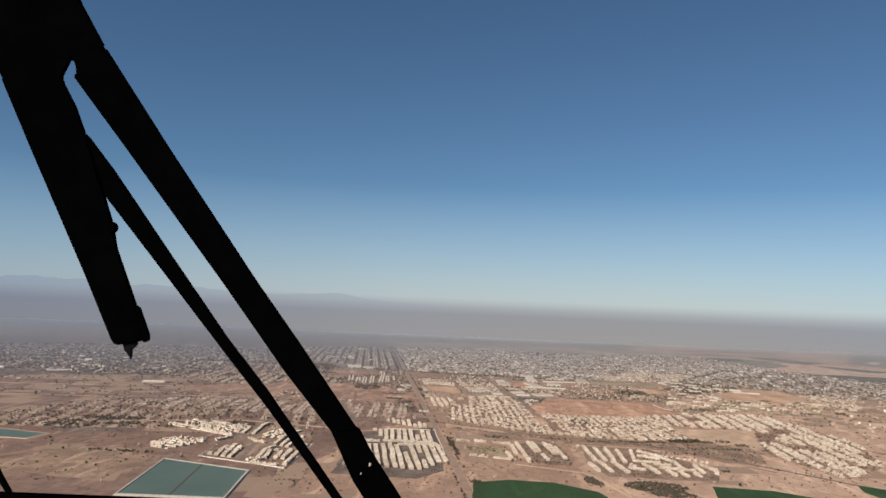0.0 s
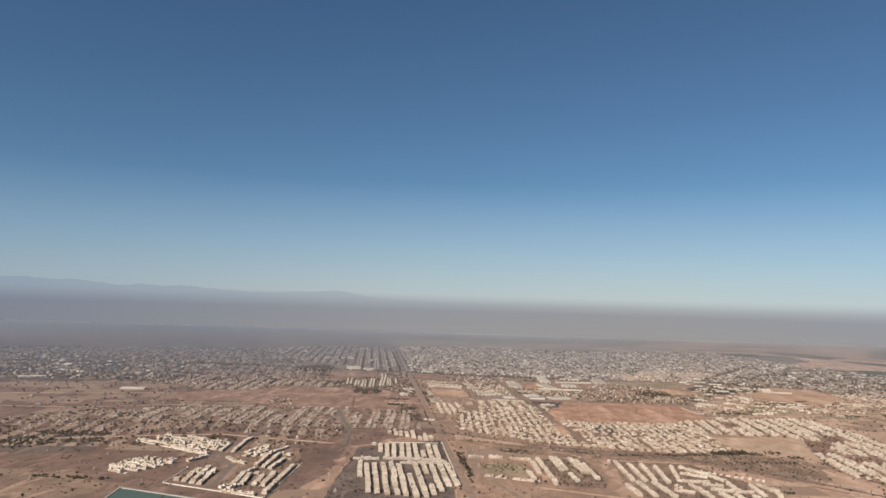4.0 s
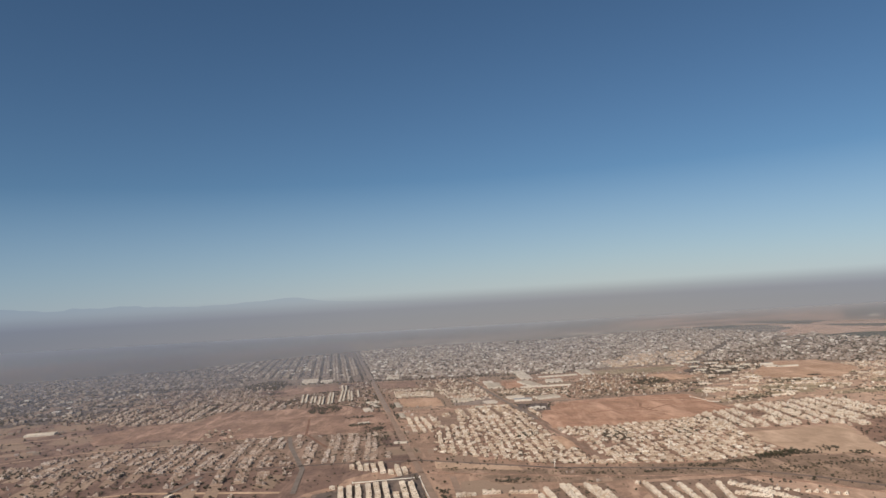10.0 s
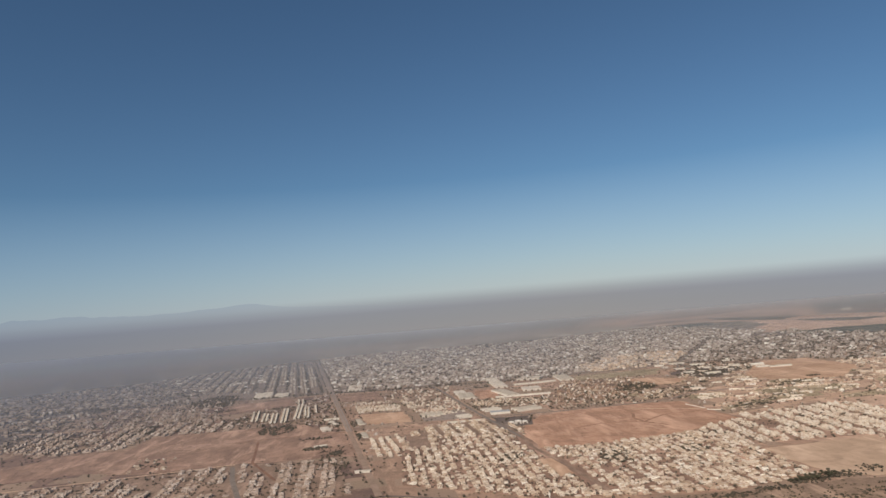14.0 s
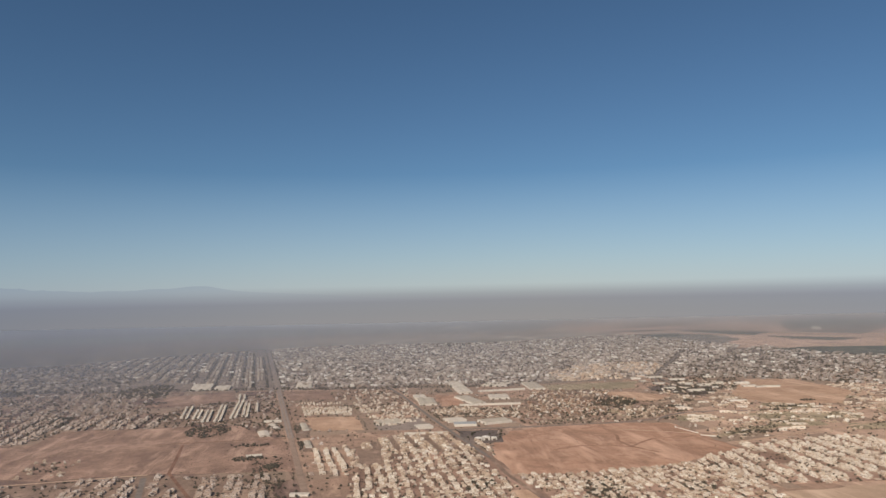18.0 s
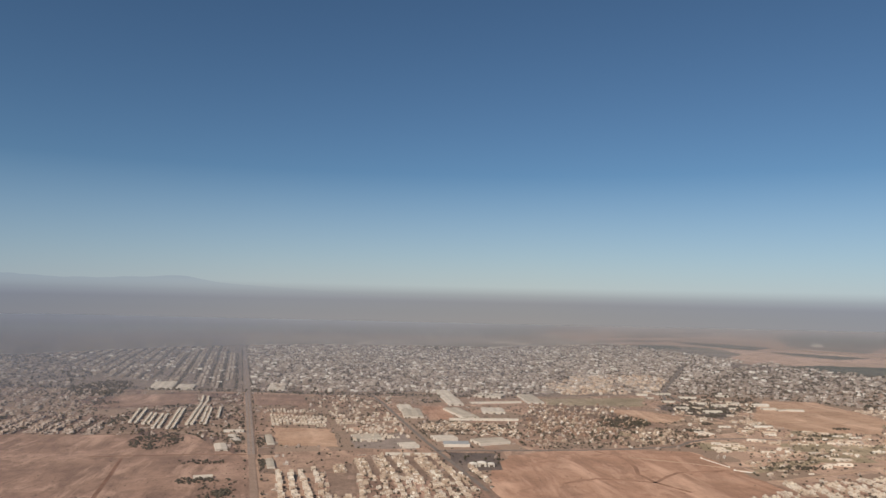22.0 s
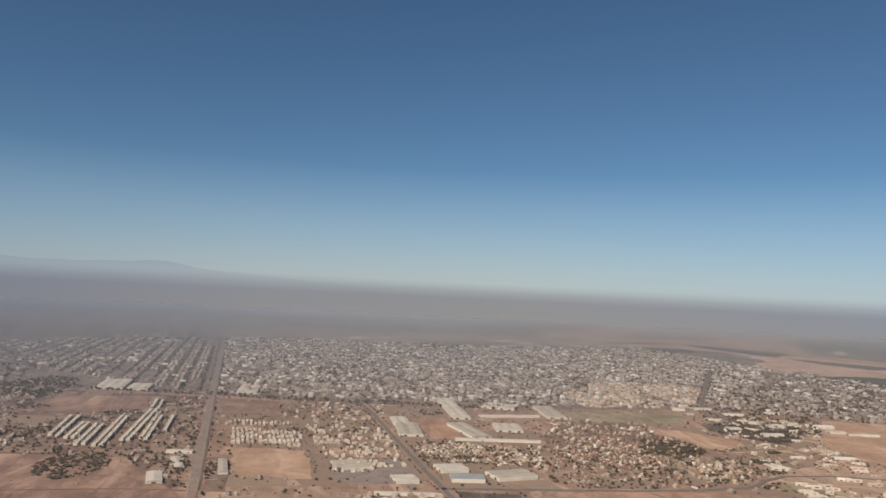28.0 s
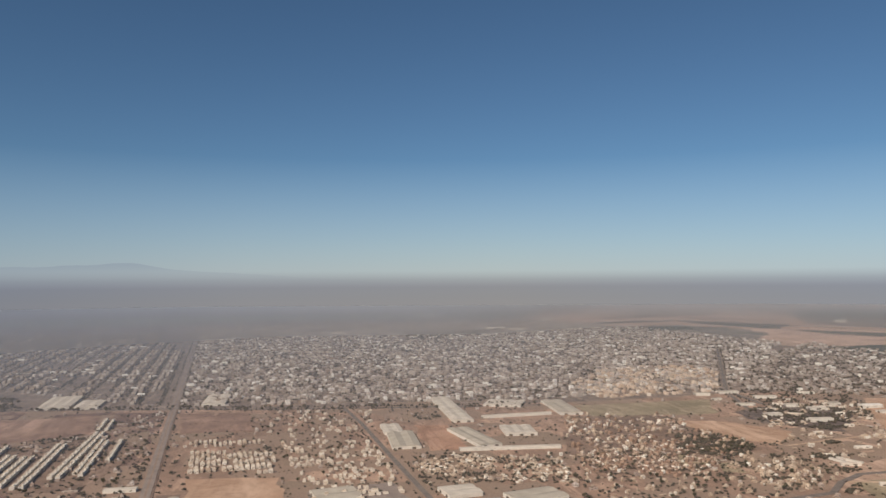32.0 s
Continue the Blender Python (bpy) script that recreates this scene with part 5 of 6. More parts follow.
FAR_RIM = [(-2600, 3500), (-3200, 5000), (-1200, 5900), (200, 5900), (1300, 5500), (900, 4700), (1000, 4200), (-400, 4150), (-1400, 4000), (-1900, 3300)]
many("outbuildings", loose(FAR_RIM, 8000, 185, (1.2, 3.0), True, 12), FAR_SHAPES, [WALL["dusty"]], "far scattered houses fading into the haze")
FIELD_HOUSES = [(-420, 1560), (-415, 1650), (-360, 1650), (-355, 1560)]
many("house_rows", loose(FIELD_HOUSES, 26, 186, (0.6, 1.0), False, 24), SHAPES, [WALL["tan"], ROOF, DOOR], "a few tan houses at the edge of the brown field")
SOUTHVILLAS = [(215, 1960), (340, 1950), (470, 1900), (430, 1780), (300, 1760), (200, 1790)]
many("house_rows", loose(SOUTHVILLAS, 210, 85, (0.4, 0.85), True, 15) + plots([(395, 1899), (433, 1851), (398, 1794), (354, 1813)], 20, 11, 5.6, 0.55, 286, 6, 0.0, 1.2, 0.2, False, (0.65, 1.0), 0.6, True), SHAPES, [WALL["tan"], ROOF, DOOR], "scattered cream villas with gardens north of the red field")


def block_slabs():
    """Low walled blocks of yards on which the house rows stand."""
    v, f = [], []
    for k, q in enumerate(BLOCKS):
        b0, top = len(v), 0.42 + 0.0002 * k
        v += [(p[0], p[1], top) for p in q] + [(p[0], p[1], 0.0) for p in q]
        f += [(b0, b0 + 1, b0 + 2, b0 + 3)] + [(b0 + i, b0 + 4 + i, b0 + 4 + (i + 1) % 4, b0 + (i + 1) % 4) for i in range(4)]
    me = mesh_from("house_yards", v, f, [YARD_SOIL])
    return tagged(new("house_yards", me), "tan yards and plots between rows of houses", "yards", kind="stuff")


block_slabs()

# ---- trees ----


def blob_shape(seed, r=1.0):
    """An uneven clump of leaves for a far tree."""
    g = np.random.default_rng(seed)
    v, f = [], []
    for k in range(4):
        c = g.uniform(-0.6, 0.6, 3) * (1, 1, 0.5) + (0, 0, 0.9)
        o = np.array([(1, 0, 0), (-1, 0, 0), (0, 1, 0), (0, -1, 0), (0, 0, 1), (0, 0, -1)]) * g.uniform(0.5, 0.95, (6, 1)) + g.uniform(-0.15, 0.15, (6, 3))
        b = len(v)
        v += [tuple(q) for q in (o * (1, 1, 0.8) + c) * r]
        f += [tuple(b + i for i in q) for q in ((0, 2, 4), (2, 1, 4), (1, 3, 4), (3, 0, 4), (2, 0, 5), (1, 2, 5), (3, 1, 5), (0, 3, 5))]
    return np.array(v), f, [0] * len(f)


BLOBS = [blob_shape(40 + i) for i in range(6)]


def grove(poly, count, seed, size, label, fields=True, leaf=LEAF):
    return many("tree_clumps", [(x, y, a, s, s * h, n) for x, y, a, s, h, n in loose(poly, count, seed, size, fields)], BLOBS, [leaf], label, "trees")


rows_dir = (14 * math.cos(radians(ROAD_ANGLE)), 14 * math.sin(radians(ROAD_ANGLE)))
street_trees = [(x + rows_dir[0], y + rows_dir[1], a, 0.7 + s, 0.7 + s, n) for x, y, a, s, h, n in plots(GRID, ROAD_ANGLE, 28, 6.0, 0.46, 50, 0, 3.0, 1.2)]
many("tree_clumps", street_trees, BLOBS, [LEAF], "lines of dark street trees along the town streets", "trees")
grove(WEST_MIX, 5200, 152, (1.4, 3.6), "dark trees among irregular western blocks")
grove(GRID, 800, 150, (1.2, 2.6), "dark trees among the town streets")
grove(CENTRE, 13000, 51, (1.2, 3.0), "dark trees among the dense town houses")
grove([(246, 3560), (430, 3680), (617, 3810), (630, 3890), (420, 3770), (236, 3640)], 420, 151, (2.2, 4.2), "dark belt of trees in the dense town", False)
grove(EASTTOWN, 3800, 52, (1.2, 3.0), "dark trees among the eastern blocks")
grove(SOUTHVILLAS, 420, 94, (0.6, 1.9), "garden trees north of the red field")
grove(VILLAS, 520, 53, (0.5, 1.5), "dark garden trees among the villas")
grove([(385, 2026), (437, 2010), (440, 1950), (388, 1905), (355, 1946)], 230, 54, (1.2, 2.6), "dark green grove beside the villas")
grove([(560, 2060), (640, 2340), (780, 2340), (720, 2080)], 330, 55, (1.2, 3.0), "dark trees round the white workshops")
grove([(300, 1222), (345, 1247), (386, 1258), (400, 1230), (380, 1238), (340, 1228)], 90, 56, (0.9, 2.0), "dark trees along the dry river bed")
grove([(-50, 1285), (95, 1228), (272, 1212), (430, 1200), (385, 1060), (270, 1165), (30, 1180)], 900, 57, (0.4, 1.3), "low scrub in the dry river bed", leaf=LEAF_DRY)
grove(RESID, 2500, 58, (0.5, 1.5), "small trees along the streets of house rows")
grove(LEFT_S, 640, 59, (0.7, 2.0), "small trees among the rose houses")
grove(LEFT_NN, 500, 160, (1.0, 2.6), "trees among broken rows of houses")
grove(LEFT_N, 600, 60, (1.0, 2.4), "trees among the rose houses")
grove(WESTTOWN, 480, 61, (0.8, 2.2), "bushes and trees on rough ground")
grove([(519, 2068), (540, 2150), (604, 2190), (690, 2150), (656, 2090), (583, 2004)], 260, 162, (1.1, 2.6), "dark trees beside the workshops")
grove([(421, 1634), (480, 1690), (538, 1704), (540, 1690), (483, 1659)], 160, 163, (0.7, 1.8), "bushes on the dull green strip", False)
grove(EASTLOOSE, 420, 62, (0.5, 1.8), "bushes on dry scrub land")
grove(FACTOWN, 420, 63, (0.8, 2.0), "trees between houses and halls")
grove(MIDTOWN, 330, 64, (0.5, 1.6), "trees along the road")
grove(SOUTHLEFT, 700, 65, (0.8, 2.6), "trees and bushes on bare earth")
grove(FAR_RIM, 8000, 166, (2.0, 4.5), "far dark trees fading into the haze")
grove(FARLEFT, 6000, 66, (1.2, 3.2), "dark trees on the plain")
grove(RESID_E, 1100, 67, (0.8, 1.8), "small trees among pale house rows")
grove([(-450, 720), (-450, 1000), (450, 1000), (500, 800), (300, 700)], 320, 68, (0.4, 1.1), "low bushes on bare earth near the fields", leaf=LEAF_DRY)
grove(SPECKS_S, 1500, 90, (0.5, 1.7), "bushes and small trees on bare land", leaf=LEAF_DRY)
grove(SPECKS_N, 3000, 91, (0.5, 1.9), "bushes and small trees between the estates")
grove(SPECKS_F, 2600, 92, (0.8, 2.8), "bushes and trees on the western plain")
grove(SPECKS_E, 1600, 93, (0.8, 2.6), "bushes and trees on the eastern plain")


HEDGE = ((250, 1206, 26, 9, 50), (292, 1216, 22, 9, 55), (330, 1228, 22, 10, 60), (372, 1238, 24, 12, 70), (405, 1250, 12, 16, 40), (425, 1222, 12, 10, 30), (380, 1180, 30, 10, 40), (330, 1170, 26, 8, 30), (200, 1192, 26, 7, 30), (130, 1200, 20, 6, 24), (300, 1120, 24, 10, 20), (450, 1190, 14, 14, 26))


def copse(x, y, rx, ry, count, seed, size, label="dark local clump of trees"):
    """A thicket on an oval patch."""
    return grove([(x + rx * math.cos(k * 0.7854), y + ry * math.sin(k * 0.7854)) for k in range(8)], count, seed, size, label, False)


ESTATE_THICKETS = [
    (200, 1405, 19, 40, 170), (292, 1402, 15, 28, 90), (86, 1448, 20, 26, 90), (-520, 1945, 36, 40, 110), (-480, 2350, 55, 110, 260), (-440, 2265, 24, 40, 90), (-340, 1975, 14, 40, 60), (-250, 1830, 34, 60, 300), (-175, 1703, 30, 10, 40), (-165, 1622, 18, 16, 80), (-131, 1572, 10, 12, 70), (-508, 1934, 26, 30, 200), (-520, 1990, 26, 26, 200), (-388, 1610, 22, 34, 40), (-109, 1690, 6, 28, 26), (-124, 1810, 7, 50, 40)]
FIELD_THICKETS = [
    (212, 1440, 10, 14, 20), (-154, 1827, 14, 18, 26), (-407, 2148, 20, 24, 40), (131, 2190, 20, 30, 40), (-58, 2019, 14, 20, 30), (345, 1490, 12, 18, 26), (310, 3520, 60, 60, 240), (395, 3610, 70, 60, 260), (480, 3690, 60, 50, 240), (-290, 2117, 22, 8, 26), (215, 898, 38, 26, 420), (225, 865, 24, 16, 160), (150, 915, 14, 24, 110), (8, 880, 6, 5, 16), (-595, 1130, 40, 50, 160), (-570, 1200, 55, 22, 200), (-530, 1150, 30, 26, 110), (400, 862, 12, 18, 40), (330, 1010, 5, 7, 14), (-440, 950, 46, 10, 40), (-34, 1090, 8, 60, 60), (40, 1190, 20, 14, 30), (390, 1960, 36, 46, 150)]
for k, (x, y, rx, ry, n) in enumerate(ESTATE_THICKETS + FIELD_THICKETS):
    copse(x, y, rx, ry, n, 300 + k, (0.8, 2.1) if y < 2200 else (1.5, 3.4))
copse_rng = random.Random(11)
for k in range(15):
    copse(copse_rng.uniform(225, 470), copse_rng.uniform(1770, 1960), copse_rng.uniform(8, 22), copse_rng.uniform(6, 14), copse_rng.randint(12, 40), 400 + k, (0.6, 1.7), "dark garden trees round the villas")
for k in range(15):
    copse(copse_rng.uniform(450, 860), copse_rng.uniform(1640, 2080), copse_rng.uniform(12, 40), copse_rng.uniform(6, 14), copse_rng.randint(20, 70), 430 + k, (0.7, 2.2), "dull green bushes on the scrub land")
for k, (x, y, rx, ry, n) in enumerate(HEDGE):
    copse(x, y, rx, ry, n, 350 + k, (0.6, 1.7), "dusty brown-green bushes along the dry river bed")


grove([(-47, 1172), (-27, 1167), (-13, 1030), (-31, 1025)], 170, 343, (0.6, 1.6), "dark green hedge between the white estate and the road", False)
grove([(-160, 1630), (-126, 1622), (-98, 1420), (-130, 1416)], 190, 344, (0.6, 1.9), "dark trees and bushes beside the straight road", False)
grove([(-12, 1112), (49, 1104), (52, 1044), (0, 1058)], 130, 345, (0.4, 1.3), "weeds and bushes in the walled yard", False, leaf=LEAF_DRY)
grove(BROWN_FIELD, 700, 340, (0.25, 0.8), "low dry scrub on the brown field", False, leaf=LEAF_DRY)
grove(RED_FIELD, 60, 341, (0.25, 0.7), "a few low bushes on the red field", False)
grove(SMALL_FIELD, 60, 342, (0.3, 0.9), "low bushes on the bare plot", False)


def tree_line(line, gap, seed, size, off, label):
    """Trees planted along a road."""
    r = np.random.default_rng(seed)
    out = []
    for (xa, ya), (xb, yb) in zip(line, line[1:]):
        n = int(math.hypot(xb - xa, yb - ya) / gap)
        d = np.array([xb - xa, yb - ya]) / math.hypot(xb - xa, yb - ya)
        for k in range(n):
            for side in (-1, 1):
                if r.random() < 0.7:
                    s = r.uniform(*size)
                    q = np.array([xa, ya]) + d * (k + r.uniform(-0.3, 0.3)) * gap + np.array([-d[1], d[0]]) * side * (off + r.uniform(-1, 1))
                    out.append((q[0], q[1], r.uniform(0, 3), s, s * r.uniform(0.9, 1.3), r.integers(0, 6)))
    return many("tree_clumps", out, BLOBS, [LEAF], label, "trees")


tree_line(MAIN_ROAD, 14, 100, (0.8, 2.0), 8, "trees along the straight road")
tree_line(HIGHWAY, 8, 101, (0.8, 1.8), 7, "dark trees along the highway")
tree_line(AVENUE, 8, 102, (0.9, 1.9), 7, "dark trees along the wide avenue")
tree_line(CROSS_ROAD, 5, 103, (1.2, 2.8), 9, "dark trees along the cross road")
tree_line(MID_ROAD, 10, 104, (0.8, 1.8), 8, "trees along the factory road")
tree_line(RAIL, 13, 105, (0.6, 1.8), 7, "bushes along the railway embankment")
for est, seed in ((EST_WHITE, 106), (EST_MID, 107), (EST_ROAD, 108), (EST_WEST, 109), (EST_WEST_N, 110)):
    grove(est, 420, seed, (0.4, 1.2), "small street trees between the white house rows")


def tree_kind(seed):
    """A broad tree: tapered trunk with limbs, crown of many small clumps with gaps."""
    g = np.random.default_rng(seed)
    root = new("tree")
    tagged(root, "dusty dark green tree with an uneven crown", "tree", "single trees")
    v, f = [], []

    def limb(p, q, r0, r1):
        p, q = np.array(p, float), np.array(q, float)
        b0 = len(v)
        for c0, r in ((p, r0), (q, r1)):
            for k in range(5):
                v.append((c0[0] + r * math.cos(k * 1.2566), c0[1] + r * math.sin(k * 1.2566), c0[2]))
        f.extend([(b0 + k, b0 + (k + 1) % 5, b0 + 5 + (k + 1) % 5, b0 + 5 + k) for k in range(5)])

    limb((0, 0, -0.2), (0.1, 0, 1.6), 0.22, 0.15)
    for k in range(5):
        a = k * 1.2566 + g.uniform(-0.3, 0.3)
        limb((0.1, 0, 1.4), (1.2 * math.cos(a), 1.2 * math.sin(a), g.uniform(2.2, 3.0)), 0.12, 0.04)
    part("trunk", mesh_from("trunk", v, f, [BARK]), root)
    cv, cf = [], []
    for k in range(70):
        u = g.normal(0, 1, 3)
        u /= np.linalg.norm(u)
        c0 = u * g.uniform(0.55, 1.0) * (1.7, 1.7, 1.1) + (0, 0, 2.9)
        s = g.uniform(0.25, 0.55)
        o = np.array([(1, 0, 0), (-1, 0, 0), (0, 1, 0), (0, -1, 0), (0, 0, 1), (0, 0, -1)]) * g.uniform(0.5, 1.1, (6, 1)) * s
        b0 = len(cv)
        cv += [tuple(q) for q in o + c0]
        cf += [tuple(b0 + i for i in q) for q in ((0, 2, 4), (2, 1, 4), (1, 3, 4), (3, 0, 4), (2, 0, 5), (1, 2, 5), (3, 1, 5), (0, 3, 5))]
    part("crown", mesh_from("crown", cv, cf, [LEAF_OWN]), root)
    return root


tree_places = []
for poly, count, seed in (([(300, 1222), (345, 1247), (386, 1258), (400, 1230), (380, 1238), (340, 1228)], 40, 120), ([(-42, 1160), (-20, 1150), (-10, 1030), (-28, 1030)], 24, 121), ([(100, 1680), (100, 1725), (165, 1725), (165, 1680)], 12, 122),
                          (SPECKS_S, 40, 123), (SOUTHVILLAS, 50, 124), (MIDTOWN, 40, 125), (WESTTOWN, 40, 126), ([(350, 1950), (455, 2025), (430, 1935), (370, 1930)], 30, 127)):
    tree_places += loose(poly, count, seed, (0.7, 1.3), True)
tree_kinds = {}
for x, y, a, s, h, n in tree_places:
    n = int(n) % 4
    m = pose(x, y, 0, 0, 0, math.degrees(a))
    if n in tree_kinds:
        copy_thing(tree_kinds[n], m)
    else:
        tree_kinds[n] = tree_kind(130 + n)
        tree_kinds[n].matrix_basis = m
# ---- halls and long buildings ----


def hall(cx, cy, w, d, h, angle, label, roof=None, gable=True):
    """A factory hall: walls, two roof slopes or a flat roof, doors."""
    root = new("factory_hall")
    root.matrix_basis = pose(cx, cy, 0, 0, 0, angle)
    tagged(root, label, "hall", "factory halls")
    x, y = w / 2, d / 2
    part("wall", boxes_mesh("wall", [(-x, -y, -0.3, x, y, h)], SHED), root)
    bays = max(1, round(w / 14))
    bw = w / bays
    for i in range(bays):
        x0 = -x + i * bw
        v = [(x0, -y - 0.3, h), (x0 + bw, -y - 0.3, h), (x0 + bw / 2, -y - 0.3, h + bw * 0.07), (x0, y + 0.3, h), (x0 + bw, y + 0.3, h), (x0 + bw / 2, y + 0.3, h + bw * 0.07)]
        f = [(0, 1, 2), (4, 3, 5), (0, 2, 5, 3), (1, 4, 5, 2), (0, 3, 4, 1)]
        part("roof", mesh_from("roof", v, f, [roof]), root, "dusty sheet metal roof")
        part("door", boxes_mesh("door", [(x0 + bw / 2 - 2, -y - 0.08, 0, x0 + bw / 2 + 2, -y + 0.05, h * 0.7)], DOOR), root, "dark roller door")
    return root


def two_point(x0, y0, x1, y1):
    return (x0 + x1) / 2, (y0 + y1) / 2, math.hypot(x1 - x0, y1 - y0), math.degrees(math.atan2(y1 - y0, x1 - x0)) - 90


FACTORY_HALLS = [
    (168, 2140, 165, 2326, 26, 3.3, "long pale factory hall with sheet roofs", SHED_TAN),
    (171, 2000, 152, 2093, 26, 3.3, "pale factory hall with a grey roof", SHED_GREY),
    (217, 2050, 221, 2097, 36, 3.3, "square white flat factory hall", SHED_TAN),
    (240, 2243, 258, 2286, 52, 2.8, "low white hall before the town", SHED_TAN),
    (314, 2166, 318, 2270, 30, 3.3, "pale hall with a grey roof", SHED_GREY),
    (197, 2166, 289, 2178, 10, 2.8, "narrow white hall with sheet roofs", SHED_TAN),
    (136, 1990, 241, 1986, 8, 2.8, "long narrow pale shed", SHED_TAN),
    (78, 2080, 76, 2131, 22, 3.3, "cream warehouse beside the road", SHED_TAN),
    (84, 2005, 84, 2084, 30, 3.3, "grey-roofed warehouse beside the road", SHED_GREY),
    (121, 1674, 121, 1682, 8, 3.8, "white cube-shaped building beside the red field", WHITEWASH),
    (131, 1675, 131, 1684, 9, 4.4, "white cube-shaped building beside the red field", WHITEWASH),
    (141, 1674, 141, 1681, 7, 3.6, "white cube-shaped building beside the red field", WHITEWASH),
    (95, 1834, 123, 1840, 28, 3.2, "pale hall with low sheet roofs beside the road", SHED_TAN),
    (103, 1797, 135, 1796, 22, 3.6, "pale hall with a blue-grey sheet roof", SHED_BLUE),
    (145, 1806, 186, 1818, 30, 3.6, "pale hall with a wide dusty grey roof", SHED_GREY),
    (48, 1788, 69, 1792, 26, 3.0, "low pale hall beside the factory road", SHED_TAN),
    (-8, 1842, 26, 1850, 34, 2.6, "wide low grey hall beside the factory road", SHED_GREY),
    (28, 1741, 86, 1737, 6, 2.6, "long low cream building at the end of the house rows", SHED_TAN),
]
ROADSIDE_HALLS = [
    (-366, 2330, -378, 2436, 42, 3.3, "white warehouse before the town grid", SHED_TAN),
    (-322, 2324, -328, 2390, 32, 3.3, "white warehouse before the town grid", SHED_TAN),
    (-153, 2324, -156, 2415, 32, 3.3, "white warehouse beside the straight road", SHED_TAN),
    (-152, 1820, -165, 1862, 9, 2.2, "low white shed beside the road", SHED_TAN),
    (-162, 1765, -170, 1800, 14, 2.2, "low white shed beside the road", SHED_TAN),
    (-80, 1440, -98, 1443, 8, 2.2, "white shed beside the road", SHED_TAN),
    (-179, 1890, -153, 1890, 9, 2.6, "low white sheds beside the straight road", SHED_TAN),
    (-118, 1855, -109, 1800, 9, 2.6, "dark-roofed shed beside the straight road", SHED_GREY),
    (-102, 1712, -96, 1672, 8, 2.4, "grey-roofed shed beside the straight road", SHED_GREY),
    (-168, 1632, -150, 1636, 8, 2.4, "small farm building among trees", SHED_TAN),
]
WORKSHOPS = [
    (479, 1890, 484, 1862, 5, 1.7, "long low white building on scrub land", SHED_TAN),
    (590, 1930, 617, 1926, 10, 2.2, "white building on scrub land", WHITEWASH),
    (487, 1892, 496, 1868, 4, 1.7, "long low white building on scrub land", SHED_TAN),
]
shop_rng = random.Random(21)
for k in range(22):
    sx, sy = shop_rng.uniform(545, 760), shop_rng.uniform(2050, 2310)
    if sy > 2010 + 0.25 * (sx - 545) and (k % 2 or sy < 2200):
        WORKSHOPS.append((sx, sy, sx + shop_rng.uniform(10, 34), sy + shop_rng.uniform(-5, 3), shop_rng.uniform(8, 16), shop_rng.uniform(2.8, 4.0), "white workshop hall among dark trees", shop_rng.choice((SHED_TAN, WHITEWASH, SHED_GREY))))
FAR_HALLS = [
    (-1034, 2045, -985, 2010, 16, 2.8, "long white hall on the plain", SHED_TAN),
    (-1062, 1860, -1010, 1885, 14, 3.4, "long white hall on the plain", SHED_TAN),
    (-752, 1718, -705, 1728, 26, 2.6, "pale flat hall on the plain", SHED_TAN),
    (-140, 4600, -100, 4610, 30, 9.0, "far white block beyond the town", SHED_TAN),
    (457, 4930, 539, 4925, 30, 9.0, "far white block beyond the town", SHED_TAN),
    (576, 3900, 640, 3896, 30, 7.0, "far white block in the town", SHED_TAN),
    (640, 3830, 700, 3826, 24, 6.0, "far white block in the town", SHED_TAN),
    (930, 4420, 985, 4410, 30, 8.0, "far white block beyond the town", SHED_TAN),
    (20, 3762, 70, 3765, 24, 6.0, "far white block in the town", SHED_TAN),
    (2026, 3995, 2066, 3986, 30, 9, "far white terminal building on farmland", WHITEWASH),
]
for x0, y0, x1, y1, w, h, label, roof in FACTORY_HALLS + ROADSIDE_HALLS + WORKSHOPS + FAR_HALLS:
    cx, cy, d, a = two_point(x0, y0, x1, y1)
    hall(cx, cy, w, d, h, a, label, roof)


def long_building(x0, y0, x1, y1, label="long white terraced apartment building"):
    """A long bar of flats: staggered units with a stair tower each."""
    cx, cy, d, a = two_point(x0, y0, x1, y1)
    root = new("apartment_building")
    root.matrix_basis = pose(cx, cy, 0, 0, 0, a)
    tagged(root, label, "building", "long apartment buildings")
    n = max(3, round(d / 14))
    for i in range(n):
        y0_, y1_ = -d / 2 + i * d / n, -d / 2 + (i + 1) * d / n
        off = 0.4 if i % 2 else 0.0
        part("unit", boxes_mesh("unit", [(-2.1 + off, y0_ + 0.01, -0.3, 2.1 + off, y1_ - 0.01, 3.0), (0.0 + off, y0_ + 3, 3.0, 1.3 + off, y0_ + 5, 4.2)], SHED), root)
        part("roof", boxes_mesh("roof", [(-1.9 + off, y0_ + 0.3, 3.0, -0.2 + off, y1_ - 0.3, 3.1)], ROOF), root, "dusty grey roof")
    return root


for x0, y0, x1, y1 in ((-318, 1958, -337, 2080), (-309, 1954, -328, 2084), (-297, 1945, -309, 2039), (-290, 1945, -302, 2036), (-276, 1911, -291, 2031), (-269, 1914, -284, 2030), (-257, 1909, -278, 2087), (-250, 1909, -271, 2085), (-238, 1940, -257, 2149), (-231, 1939, -250, 2148),
                       (-221, 1953, -239, 2104), (-214, 1945, -232, 2097), (-206, 2000, -218, 2099), (-260, 2164, -270, 2236), (-251, 2164, -260, 2228)):
    long_building(x0, y0, x1, y1)


